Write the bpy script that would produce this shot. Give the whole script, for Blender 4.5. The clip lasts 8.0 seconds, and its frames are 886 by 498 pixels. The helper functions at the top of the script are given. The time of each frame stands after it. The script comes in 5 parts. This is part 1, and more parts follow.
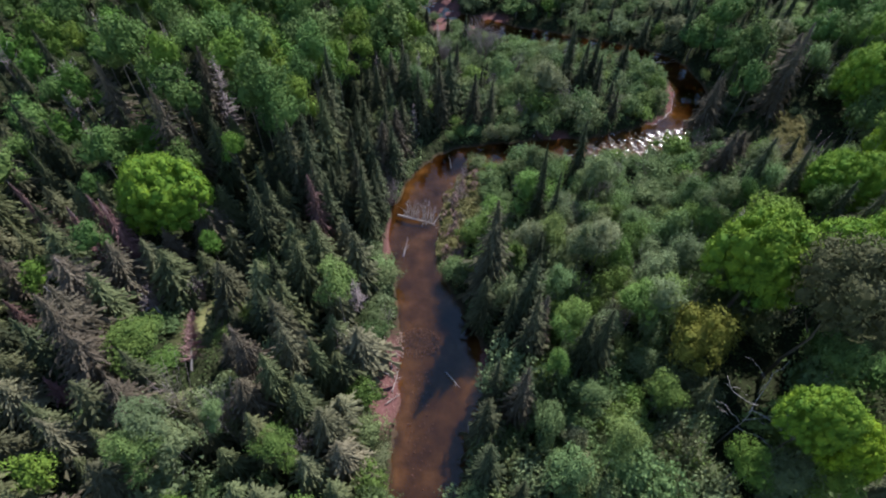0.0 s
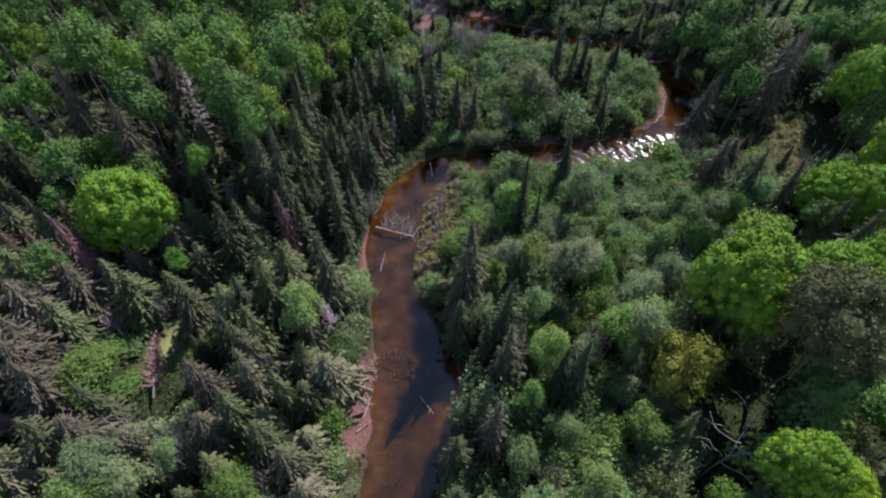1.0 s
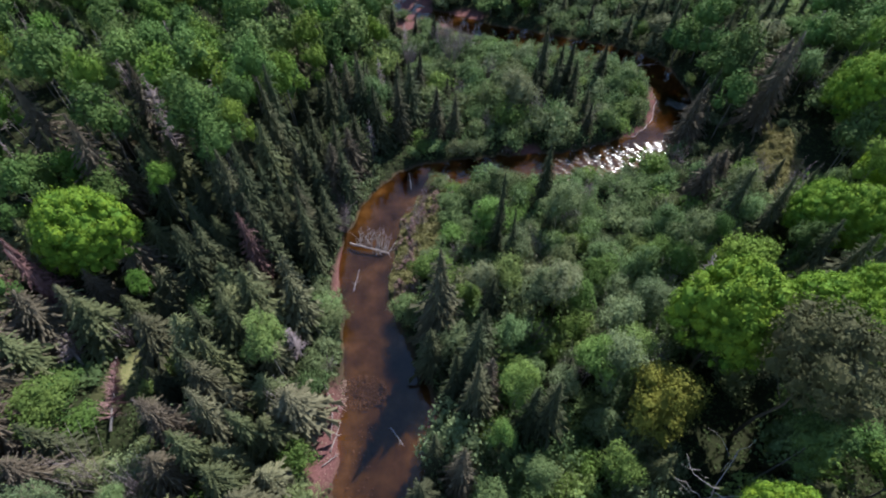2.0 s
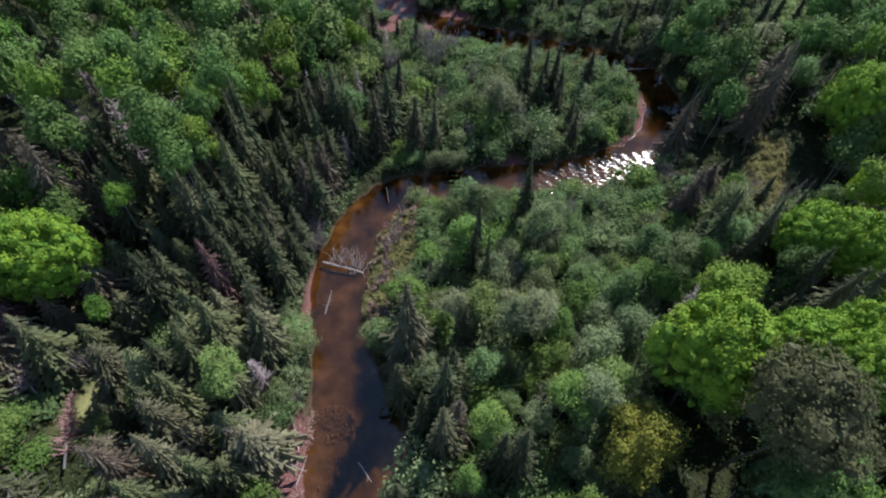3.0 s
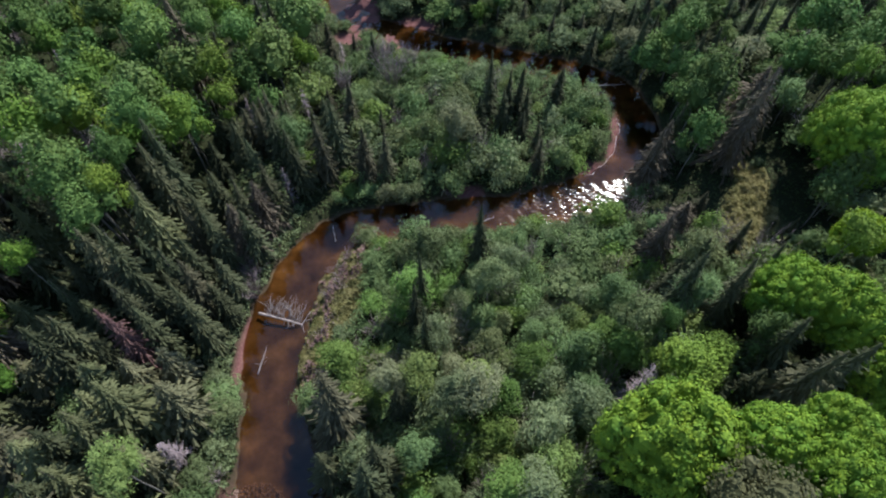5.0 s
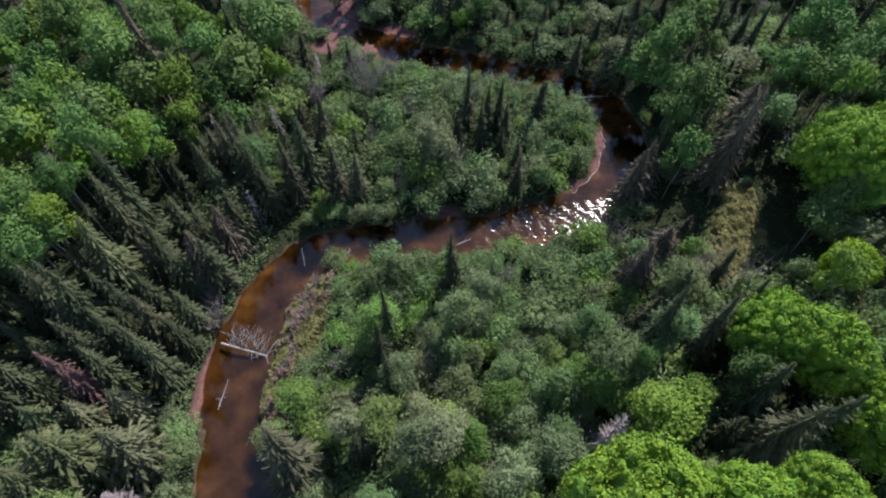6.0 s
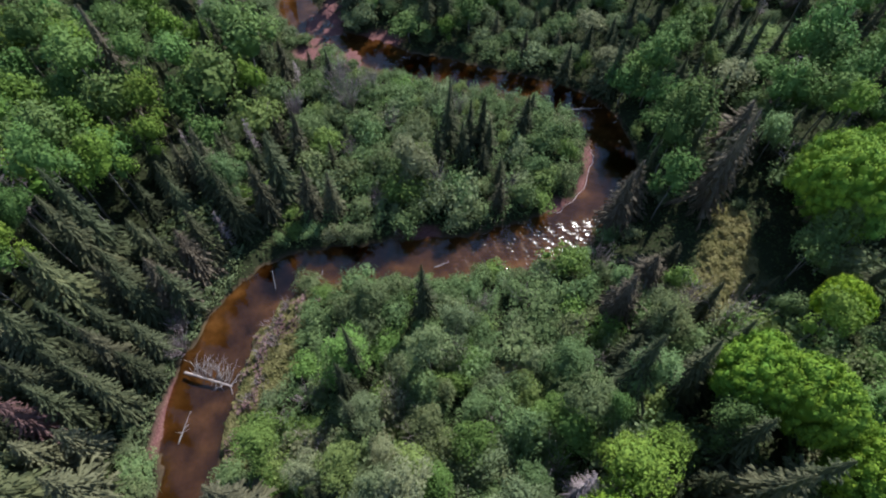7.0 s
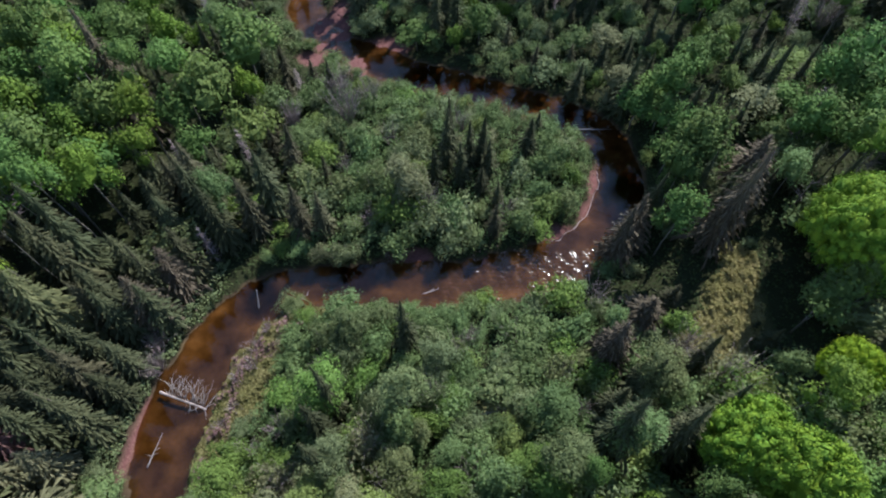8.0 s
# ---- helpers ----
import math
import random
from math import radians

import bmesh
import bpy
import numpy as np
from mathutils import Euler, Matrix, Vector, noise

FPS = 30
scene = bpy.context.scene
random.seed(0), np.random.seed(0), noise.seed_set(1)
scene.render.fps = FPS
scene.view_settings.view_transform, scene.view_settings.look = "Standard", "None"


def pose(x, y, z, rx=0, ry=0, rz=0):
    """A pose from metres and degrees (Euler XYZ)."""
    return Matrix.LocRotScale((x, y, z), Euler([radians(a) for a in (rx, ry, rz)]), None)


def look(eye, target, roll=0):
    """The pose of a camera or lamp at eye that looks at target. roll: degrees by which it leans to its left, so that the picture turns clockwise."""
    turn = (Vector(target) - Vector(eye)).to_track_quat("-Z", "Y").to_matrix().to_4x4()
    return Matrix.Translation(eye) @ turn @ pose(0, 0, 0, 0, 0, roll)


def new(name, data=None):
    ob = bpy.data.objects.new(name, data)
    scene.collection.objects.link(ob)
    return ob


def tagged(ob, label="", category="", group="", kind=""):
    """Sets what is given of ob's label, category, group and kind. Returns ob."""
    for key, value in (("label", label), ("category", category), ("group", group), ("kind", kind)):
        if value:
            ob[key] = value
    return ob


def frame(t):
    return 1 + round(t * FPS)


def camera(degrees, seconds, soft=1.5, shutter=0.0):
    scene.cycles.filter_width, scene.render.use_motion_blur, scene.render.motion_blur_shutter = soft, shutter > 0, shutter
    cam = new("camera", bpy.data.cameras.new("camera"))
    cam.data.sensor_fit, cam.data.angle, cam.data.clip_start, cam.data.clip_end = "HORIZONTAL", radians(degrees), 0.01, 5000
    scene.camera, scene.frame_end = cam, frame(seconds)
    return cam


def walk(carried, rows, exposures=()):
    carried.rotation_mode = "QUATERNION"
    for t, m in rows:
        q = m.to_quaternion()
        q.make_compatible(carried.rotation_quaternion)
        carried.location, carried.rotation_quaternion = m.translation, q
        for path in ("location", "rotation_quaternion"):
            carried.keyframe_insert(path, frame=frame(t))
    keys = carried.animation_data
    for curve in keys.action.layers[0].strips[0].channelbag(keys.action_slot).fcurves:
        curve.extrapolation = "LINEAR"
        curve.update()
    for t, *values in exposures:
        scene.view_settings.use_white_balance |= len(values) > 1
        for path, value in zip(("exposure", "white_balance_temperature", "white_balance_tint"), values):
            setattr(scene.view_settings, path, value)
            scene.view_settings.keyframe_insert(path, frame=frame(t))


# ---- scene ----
cam = camera(79.7, 8.0, soft=2.12)
PATH = [
    (0, (0.25, -0.851, 69.829), (0.236, 0.438, 68.3), 0.4),
    (0.5, (2.018, 1.96, 69.838), (2.003, 3.232, 68.295), 0.4),
    (1, (3.84, 4.775, 69.919), (3.824, 6.031, 68.362), 0.2),
    (1.5, (5.72, 7.57, 70.075), (5.703, 8.81, 68.505), 0.1),
    (1.7, (6.484, 8.709, 70.106), (6.468, 9.944, 68.533), 0.1),
    (2.8, (10.599, 15.259, 70.3), (10.581, 16.457, 68.698), 0.0),
    (3, (11.341, 16.429, 70.319), (11.324, 17.623, 68.714), -0.0),
    (3.5, (13.179, 19.385, 70.326), (13.164, 20.569, 68.714), -0.0),
    (4, (15.065, 22.403, 70.216), (15.05, 23.576, 68.596), -0.1),
    (4.5, (17.095, 25.418, 70.11), (17.077, 26.579, 68.481), -0.3),
    (4.7, (17.933, 26.638, 70.084), (17.915, 27.793, 68.452), -0.4),
    (5.8, (22.534, 33.149, 69.652), (22.51, 34.284, 68.006), -0.8),
    (6, (23.339, 34.344, 69.616), (23.317, 35.476, 67.967), -0.7),
    (6.5, (25.305, 37.346, 69.44), (25.282, 38.465, 67.783), -0.7),
    (7, (27.312, 40.353, 69.366), (27.276, 41.459, 67.7), -0.8),
    (7.5, (29.409, 43.39, 69.388), (29.34, 44.482, 67.714), -1.1),
    (8, (31.509, 46.493, 69.448), (31.396, 47.571, 67.767), -1.5),
]
walk(cam, [(t, look(eye, target, roll)) for t, eye, target, roll in PATH])

# ---- light ----
SUN_AZ, SUN_EL = radians(29.0), radians(45.0)
SUN_DIR = Vector((math.sin(SUN_AZ) * math.cos(SUN_EL), math.cos(SUN_AZ) * math.cos(SUN_EL), math.sin(SUN_EL)))
world = bpy.data.worlds.new("sky")
scene.world = world
world.use_nodes = True
sky = world.node_tree.nodes.new("ShaderNodeTexSky")
sky.sky_type, sky.sun_disc = "NISHITA", False
sky.dust_density, sky.ozone_density = 0.0, 2.0
sky.sun_elevation, sky.sun_rotation = SUN_EL, SUN_AZ
world.node_tree.links.new(sky.outputs[0], world.node_tree.nodes["Background"].inputs[0])
world.node_tree.nodes["Background"].inputs[1].default_value = 0.135
sun_data = bpy.data.lights.new("sun", "SUN")
sun_data.energy, sun_data.angle, sun_data.color = 5.1, radians(0.53), (0.98, 0.98, 0.965)
sun = new("sun", sun_data)
sun.matrix_world = look(SUN_DIR * 300, (0, 0, 0))
scene.view_settings.exposure = 0.74


# ---- materials ----
def material(name):
    m = bpy.data.materials.new(name)
    m.use_nodes = True
    nt = m.node_tree
    return m, nt, nt.nodes["Principled BSDF"], nt.nodes["Material Output"]


def node(nt, kind, **inputs):
    n = nt.nodes.new(kind)
    for key, value in inputs.items():
        n.inputs[key.replace("_", " ")].default_value = value
    return n


def noise_tex(nt, scale, detail=4.0, source="Object", rough=0.55):
    co = nt.nodes.new("ShaderNodeTexCoord")
    n = node(nt, "ShaderNodeTexNoise", Scale=scale, Detail=detail, Roughness=rough)
    nt.links.new(co.outputs[source], n.inputs["Vector"])
    return n


def ramp(nt, fac, stops):
    r = nt.nodes.new("ShaderNodeValToRGB")
    els = r.color_ramp.elements
    while len(els) < len(stops):
        els.new(0.5)
    for e, (p, c) in zip(els, stops):
        e.position, e.color = p, (*c, 1.0)
    nt.links.new(fac, r.inputs[0])
    return r.outputs[0]


def mixed(nt, fac, a, b, blend="MIX"):
    m = nt.nodes.new("ShaderNodeMix")
    m.data_type, m.blend_type = "RGBA", blend
    for sock, v in ((m.inputs[0], fac), (m.inputs[6], a), (m.inputs[7], b)):
        if isinstance(v, (int, float)):
            sock.default_value = v
        elif isinstance(v, tuple):
            sock.default_value = (*v, 1.0)
        else:
            nt.links.new(v, sock)
    return m.outputs[2]


def leaf_material(name, dark, mid, light, see_through=0.3, vary=0.25, rough=0.75, alt=None, alt_from=0.6):
    """Foliage: colour by leaf and by tree, with light that comes through the leaves."""
    m, nt, bsdf, out = material(name)
    geo = nt.nodes.new("ShaderNodeNewGeometry")
    info = nt.nodes.new("ShaderNodeObjectInfo")
    near = [tuple(0.55 * m + 0.45 * e for m, e in zip(mid, end)) for end in (dark, light)]
    col = ramp(nt, geo.outputs["Random Per Island"], [(0.0, near[0]), (0.5, mid), (1.0, near[1])])
    big = noise_tex(nt, 0.55, 2.0)
    col = mixed(nt, 0.35, col, ramp(nt, big.outputs["Fac"], [(0.3, dark), (0.7, light)]))
    if alt:
        pick = nt.nodes.new("ShaderNodeTexWhiteNoise")
        pick.noise_dimensions = "2D"
        nt.links.new(info.outputs["Location"], pick.inputs["Vector"])
        share = node(nt, "ShaderNodeMapRange", From_Min=alt_from, From_Max=1.0, To_Max=0.85)
        nt.links.new(pick.outputs["Value"], share.inputs["Value"])
        col = mixed(nt, share.outputs[0], col, ramp(nt, geo.outputs["Random Per Island"], [(0.0, tuple(0.7 * c for c in alt)), (1.0, tuple(1.3 * c for c in alt))]))
    hsv = nt.nodes.new("ShaderNodeHueSaturation")
    hue = node(nt, "ShaderNodeMapRange", To_Min=0.5 - 0.10 * vary, To_Max=0.5 + 0.01 * vary)
    nt.links.new(info.outputs["Random"], hue.inputs["Value"])
    val = node(nt, "ShaderNodeMapRange", To_Min=1.0 - vary, To_Max=1.0 + vary)
    wn = nt.nodes.new("ShaderNodeTexWhiteNoise")
    wn.noise_dimensions = "1D"
    nt.links.new(info.outputs["Random"], wn.inputs["W"])
    nt.links.new(wn.outputs["Value"], val.inputs["Value"])
    nt.links.new(hue.outputs[0], hsv.inputs["Hue"])
    nt.links.new(val.outputs[0], hsv.inputs["Value"])
    nt.links.new(mixed(nt, 1.0, col, info.outputs["Color"], "MULTIPLY"), hsv.inputs["Color"])
    nt.links.new(hsv.outputs[0], bsdf.inputs["Base Color"])
    bsdf.inputs["Roughness"].default_value = rough
    bsdf.inputs["Specular IOR Level"].default_value = 0.12
    tr = nt.nodes.new("ShaderNodeBsdfTranslucent")
    nt.links.new(hsv.outputs[0], tr.inputs["Color"])
    mx = nt.nodes.new("ShaderNodeMixShader")
    mx.inputs[0].default_value = see_through
    nt.links.new(bsdf.outputs[0], mx.inputs[1])
    nt.links.new(tr.outputs[0], mx.inputs[2])
    nt.links.new(mx.outputs[0], out.inputs[0])
    return m


def bark_material(name, dark, light, scale=6.0, rough=0.85):
    m, nt, bsdf, out = material(name)
    n = noise_tex(nt, scale, 5.0)
    info = nt.nodes.new("ShaderNodeObjectInfo")
    col = ramp(nt, n.outputs["Fac"], [(0.3, dark), (0.7, light)])
    col = mixed(nt, 0.25, col, mixed(nt, info.outputs["Random"], dark, light))
    nt.links.new(col, bsdf.inputs["Base Color"])
    bsdf.inputs["Roughness"].default_value = rough
    b = node(nt, "ShaderNodeBump", Strength=0.5, Distance=0.03)
    nt.links.new(n.outputs["Fac"], b.inputs["Height"])
    nt.links.new(b.outputs[0], bsdf.inputs["Normal"])
    return m


SPRUCE = leaf_material("spruce_needles", (0.023, 0.032, 0.017), (0.047, 0.060, 0.030), (0.097, 0.104, 0.053), 0.10, 0.33, alt=(0.076, 0.072, 0.042), alt_from=0.58)
GREY_SPRUCE = leaf_material("lichen_needles", (0.066, 0.054, 0.038), (0.112, 0.092, 0.065), (0.176, 0.147, 0.105), 0.15, 0.2)
FIR = leaf_material("fir_needles", (0.056, 0.074, 0.035), (0.103, 0.121, 0.056), (0.174, 0.184, 0.088), 0.2, 0.32, alt=(0.143, 0.129, 0.082), alt_from=0.5)
ALDER = leaf_material("alder_leaves", (0.060, 0.107, 0.045), (0.118, 0.190, 0.074), (0.204, 0.284, 0.114), 0.34, 0.24)
WILLOW = leaf_material("willow_leaves", (0.084, 0.120, 0.058), (0.154, 0.204, 0.098), (0.244, 0.292, 0.147), 0.34, 0.22)
BIRCH = leaf_material("birch_leaves", (0.035, 0.082, 0.025), (0.069, 0.142, 0.037), (0.130, 0.218, 0.060), 0.18, 0.28)
MAPLE = leaf_material("maple_leaves", (0.036, 0.106, 0.020), (0.090, 0.188, 0.022), (0.258, 0.336, 0.024), 0.04, 0.10)
DULL = leaf_material("dull_leaves", (0.035, 0.041, 0.019), (0.060, 0.067, 0.030), (0.099, 0.099, 0.049), 0.2)
GOLD = leaf_material("golden_leaves", (0.079, 0.091, 0.017), (0.143, 0.148, 0.026), (0.234, 0.215, 0.041), 0.2, 0.06)
RUSSET = leaf_material("dead_needles", (0.103, 0.056, 0.052), (0.163, 0.090, 0.084), (0.230, 0.135, 0.125), 0.15)
BRUSH = leaf_material("brush_leaves", (0.025, 0.045, 0.015), (0.045, 0.073, 0.025), (0.084, 0.108, 0.042), 0.25)
BRACKEN = leaf_material("dead_bracken", (0.115, 0.072, 0.062), (0.19, 0.125, 0.108), (0.28, 0.205, 0.175), 0.2)
GRASS = leaf_material("meadow_grass", (0.128, 0.135, 0.044), (0.220, 0.215, 0.078), (0.337, 0.292, 0.149), 0.3)
BARK = bark_material("brown_bark", (0.05, 0.04, 0.03), (0.14, 0.11, 0.085))
GREY_BARK = bark_material("grey_bark", (0.08, 0.073, 0.064), (0.20, 0.185, 0.165))
DEAD = bark_material("bleached_wood", (0.17, 0.145, 0.14), (0.38, 0.335, 0.32), 3.0)
LOG_WOOD = bark_material("weathered_log", (0.19, 0.15, 0.14), (0.42, 0.35, 0.33), 3.0)
PINK_TWIGS = bark_material("reddish_twigs", (0.17, 0.085, 0.088), (0.34, 0.19, 0.185), 3.0)
DEAD_DARK = bark_material("weathered_twigs", (0.15, 0.115, 0.12), (0.30, 0.24, 0.245), 3.0)


def ground_material():
    m, nt, bsdf, out = material("forest_floor")
    big, mid, fine = noise_tex(nt, 0.12, 4.0), noise_tex(nt, 1.1, 5.0), noise_tex(nt, 7.0, 4.0)
    soil = ramp(nt, mid.outputs["Fac"], [(0.3, (0.014, 0.012, 0.008)), (0.55, (0.022, 0.023, 0.012)), (0.75, (0.032, 0.038, 0.017))])
    moss = ramp(nt, fine.outputs["Fac"], [(0.3, (0.018, 0.024, 0.009)), (0.7, (0.035, 0.046, 0.018))])
    col = mixed(nt, big.outputs["Fac"], soil, moss)
    gravel_fine = noise_tex(nt, 5.0, 6.0)
    gravel = ramp(nt, gravel_fine.outputs["Fac"], [(0.3, (0.078, 0.033, 0.032)), (0.5, (0.135, 0.060, 0.058)), (0.72, (0.21, 0.112, 0.106))])
    bed_n = noise_tex(nt, 0.33, 8.0, rough=0.68)
    bed = ramp(nt, bed_n.outputs["Fac"], [(0.28, (0.050, 0.031, 0.016)), (0.45, (0.116, 0.071, 0.035)), (0.58, (0.165, 0.106, 0.058)), (0.75, (0.24, 0.158, 0.108))])
    meadow = ramp(nt, fine.outputs["Fac"], [(0.3, (0.10, 0.11, 0.04)), (0.6, (0.21, 0.20, 0.09)), (0.72, (0.27, 0.19, 0.14))])
    for name, c in (("meadow", meadow), ("gravel", gravel), ("bed", bed)):
        a = nt.nodes.new("ShaderNodeAttribute")
        a.attribute_name = name
        col = mixed(nt, a.outputs["Fac"], col, c)
    nt.links.new(col, bsdf.inputs["Base Color"])
    bsdf.inputs["Roughness"].default_value = 0.95
    bsdf.inputs["Specular IOR Level"].default_value = 0.1
    b = node(nt, "ShaderNodeBump", Strength=0.6, Distance=0.12)
    nt.links.new(mid.outputs["Fac"], b.inputs["Height"])
    b2 = node(nt, "ShaderNodeBump", Strength=0.5, Distance=0.05)
    nt.links.new(gravel_fine.outputs["Fac"], b2.inputs["Height"])
    nt.links.new(b.outputs[0], b2.inputs["Normal"])
    nt.links.new(b2.outputs[0], bsdf.inputs["Normal"])
    return m


def water_material():
    """Clear tea-brown water: the bed shows through, the sky and the sun are mirrored by the ripples."""
    m, nt, bsdf, out = material("stream_water")
    nt.nodes.remove(bsdf)
    a = nt.nodes.new("ShaderNodeAttribute")
    a.attribute_name = "riffle"
    calm, wave = noise_tex(nt, 0.9, 2.0), noise_tex(nt, 2.6, 3.0)
    b1 = node(nt, "ShaderNodeBump", Strength=0.05, Distance=0.2)
    nt.links.new(calm.outputs["Fac"], b1.inputs["Height"])
    b3 = node(nt, "ShaderNodeBump", Strength=0.06, Distance=0.08)
    nt.links.new(wave.outputs["Fac"], b3.inputs["Height"])
    nt.links.new(b1.outputs[0], b3.inputs["Normal"])
    gloss = nt.nodes.new("ShaderNodeBsdfGlossy")
    rough = node(nt, "ShaderNodeMapRange", From_Max=0.5, To_Min=0.02, To_Max=0.17)
    nt.links.new(a.outputs["Fac"], rough.inputs["Value"])
    nt.links.new(rough.outputs[0], gloss.inputs["Roughness"])
    nt.links.new(b3.outputs[0], gloss.inputs["Normal"])
    clear = nt.nodes.new("ShaderNodeBsdfTransparent")
    deep = nt.nodes.new("ShaderNodeAttribute")
    deep.attribute_name = "deep"
    nt.links.new(mixed(nt, deep.outputs["Fac"], (0.78, 0.63, 0.44), (0.17, 0.115, 0.055)), clear.inputs[0])
    # mirroring grows with the slant of the view
    slant = node(nt, "ShaderNodeLayerWeight", Blend=0.5)
    nt.links.new(b3.outputs[0], slant.inputs["Normal"])
    power = nt.nodes.new("ShaderNodeMath")
    power.operation = "POWER"
    power.inputs[1].default_value = 5.0
    nt.links.new(slant.outputs["Facing"], power.inputs[0])
    fr = nt.nodes.new("ShaderNodeMath")
    fr.operation = "MULTIPLY_ADD"
    fr.inputs[1].default_value, fr.inputs[2].default_value = 0.952, 0.048
    nt.links.new(power.outputs[0], fr.inputs[0])
    mx = nt.nodes.new("ShaderNodeMixShader")
    nt.links.new(fr.outputs[0], mx.inputs[0])
    nt.links.new(clear.outputs[0], mx.inputs[1])
    nt.links.new(gloss.outputs[0], mx.inputs[2])
    nt.links.new(mx.outputs[0], out.inputs[0])
    return m


FLOOR, WATER = ground_material(), water_material()
# pale colour stands in for sky and sun reflected on the wet rim
RIM_GLINT = bark_material("glint_on_wet_gravel", (0.26, 0.18, 0.17), (0.44, 0.35, 0.34), 2.0, 0.4)
STONE = bark_material("river_stone", (0.14, 0.086, 0.062), (0.25, 0.16, 0.125), 2.5, 0.7)


# ---- mesh helpers ----
def mesh_of(name, verts, faces, mat, smooth=False):
    """A mesh from numpy arrays; faces is one (n, 3) or (n, 4) array."""
    verts, faces = np.asarray(verts, np.float32), np.asarray(faces, np.int32)
    me = bpy.data.meshes.new(name)
    n, k = faces.shape
    me.vertices.add(len(verts))
    me.vertices.foreach_set("co", verts.ravel())
    me.loops.add(n * k)
    me.loops.foreach_set("vertex_index", faces.ravel())
    me.polygons.add(n)
    me.polygons.foreach_set("loop_start", np.arange(0, n * k, k, dtype=np.int32))
    me.polygons.foreach_set("use_smooth", np.full(n, smooth))
    me.materials.append(mat)
    me.update(calc_edges=True)
    me.validate()
    return me


def joined(pieces):
    vs, fs, at = [], [], 0
    for v, f in pieces:
        vs.append(v)
        fs.append(f + at)
        at += len(v)
    return np.concatenate(vs), np.concatenate(fs)


def part(name, me, parent, label=""):
    ob = new(name, me)
    ob.parent = parent
    return tagged(ob, label)


def tube(points, radii, sides=6):
    """A tapered tube along a polyline, as triangles."""
    pts = np.asarray(points, float)
    n = len(pts)
    tang = np.gradient(pts, axis=0)
    tang /= np.linalg.norm(tang, axis=1)[:, None] + 1e-9
    ref = np.where(np.abs(tang[:, 2:3]) > 0.9, [[1.0, 0, 0]], [[0, 0, 1.0]])
    u = np.cross(tang, ref)
    u /= np.linalg.norm(u, axis=1)[:, None] + 1e-9
    w = np.cross(tang, u)
    a = np.linspace(0, 2 * np.pi, sides, endpoint=False)
    ring = np.cos(a)[None, :, None] * u[:, None] + np.sin(a)[None, :, None] * w[:, None]
    v = (pts[:, None] + ring * np.asarray(radii, float)[:, None, None]).reshape(-1, 3)
    f = []
    for i in range(n - 1):
        for j in range(sides):
            p, q = i * sides + j, i * sides + (j + 1) % sides
            f += [(p, q, q + sides), (p, q + sides, p + sides)]
    top = (n - 1) * sides
    f += [(top, top + j, top + j + 1) for j in range(1, sides - 1)]
    f += [(0, j + 1, j) for j in range(1, sides - 1)]
    return v, np.array(f)


def leaves(rng, at, outward, size, spread=0.7):
    """One pointed leaf cluster (a triangle) at each place, facing roughly outward."""
    n = len(at)
    nrm = outward + rng.normal(0, spread, (n, 3))
    nrm /= np.linalg.norm(nrm, axis=1)[:, None] + 1e-9
    u = np.cross(nrm, rng.normal(0, 1, (n, 3)))
    u /= np.linalg.norm(u, axis=1)[:, None] + 1e-9
    w = np.cross(nrm, u)
    s = (size * rng.uniform(0.6, 1.4, n))[:, None]
    v = np.stack([at - u * s * 0.45 - w * s * 0.42, at + u * s * 0.45 - w * s * 0.42, at + w * s * 0.72], 1).reshape(-1, 3)
    return v, np.arange(n * 3).reshape(-1, 3)


# ---- plan of the stream and the land ----
# centre x, y and half width of the stream, going upstream
STREAM = [
    (-2.0, -60, 4.6), (-2.2, 0, 4.6), (-1.8, 12, 4.6), (-1.6, 20, 4.8), (-0.4, 30, 5.6), (-0.6, 38, 5.9), (-2.8, 46, 4.4),
    (-4.6, 53, 3.3), (-5.6, 59, 4.0), (-5.6, 65, 4.1), (-4.4, 71, 4.1), (-1.6, 77, 3.9), (3.0, 81.4, 3.4), (9.5, 83.2, 3.1),
    (16, 84.1, 3.2), (23, 84.7, 3.6), (30, 85.0, 3.8), (37, 87.0, 3.9), (44, 89.8, 3.7), (50.3, 93.9, 4.0), (54.2, 100.8, 3.9),
    (55.4, 108, 3.7), (54.3, 114.5, 3.6), (50.5, 119.5, 3.8), (42.5, 123.6, 3.7), (33, 126.8, 3.7), (24, 129.6, 3.9)]
STREAM += [(15, 132.2, 4.2), (6, 136.8, 4.2), (-2, 142, 3.6), (-7.5, 149, 3.6), (-9, 158, 3.6), (-4, 170, 3.6), (6, 184, 3.6), (4, 230, 3.6)]


def smooth_line(ctrl, per=8):
    p = np.array(ctrl, float)
    out = []
    for i in range(len(p) - 1):
        p0, p1, p2, p3 = p[max(i - 1, 0)], p[i], p[i + 1], p[min(i + 2, len(p) - 1)]
        for t in np.linspace(0, 1, per, endpoint=False):
            out.append(0.5 * (2 * p1 + (p2 - p0) * t + (2 * p0 - 5 * p1 + 4 * p2 - p3) * t * t + (3 * p1 - p0 - 3 * p2 + p3) * t ** 3))
    return np.array(out + [p[-1]])


LINE = smooth_line(STREAM)


def smoothstep(a, b, x):
    t = np.clip((x - a) / (b - a), 0, 1)
    return t * t * (3 - 2 * t)


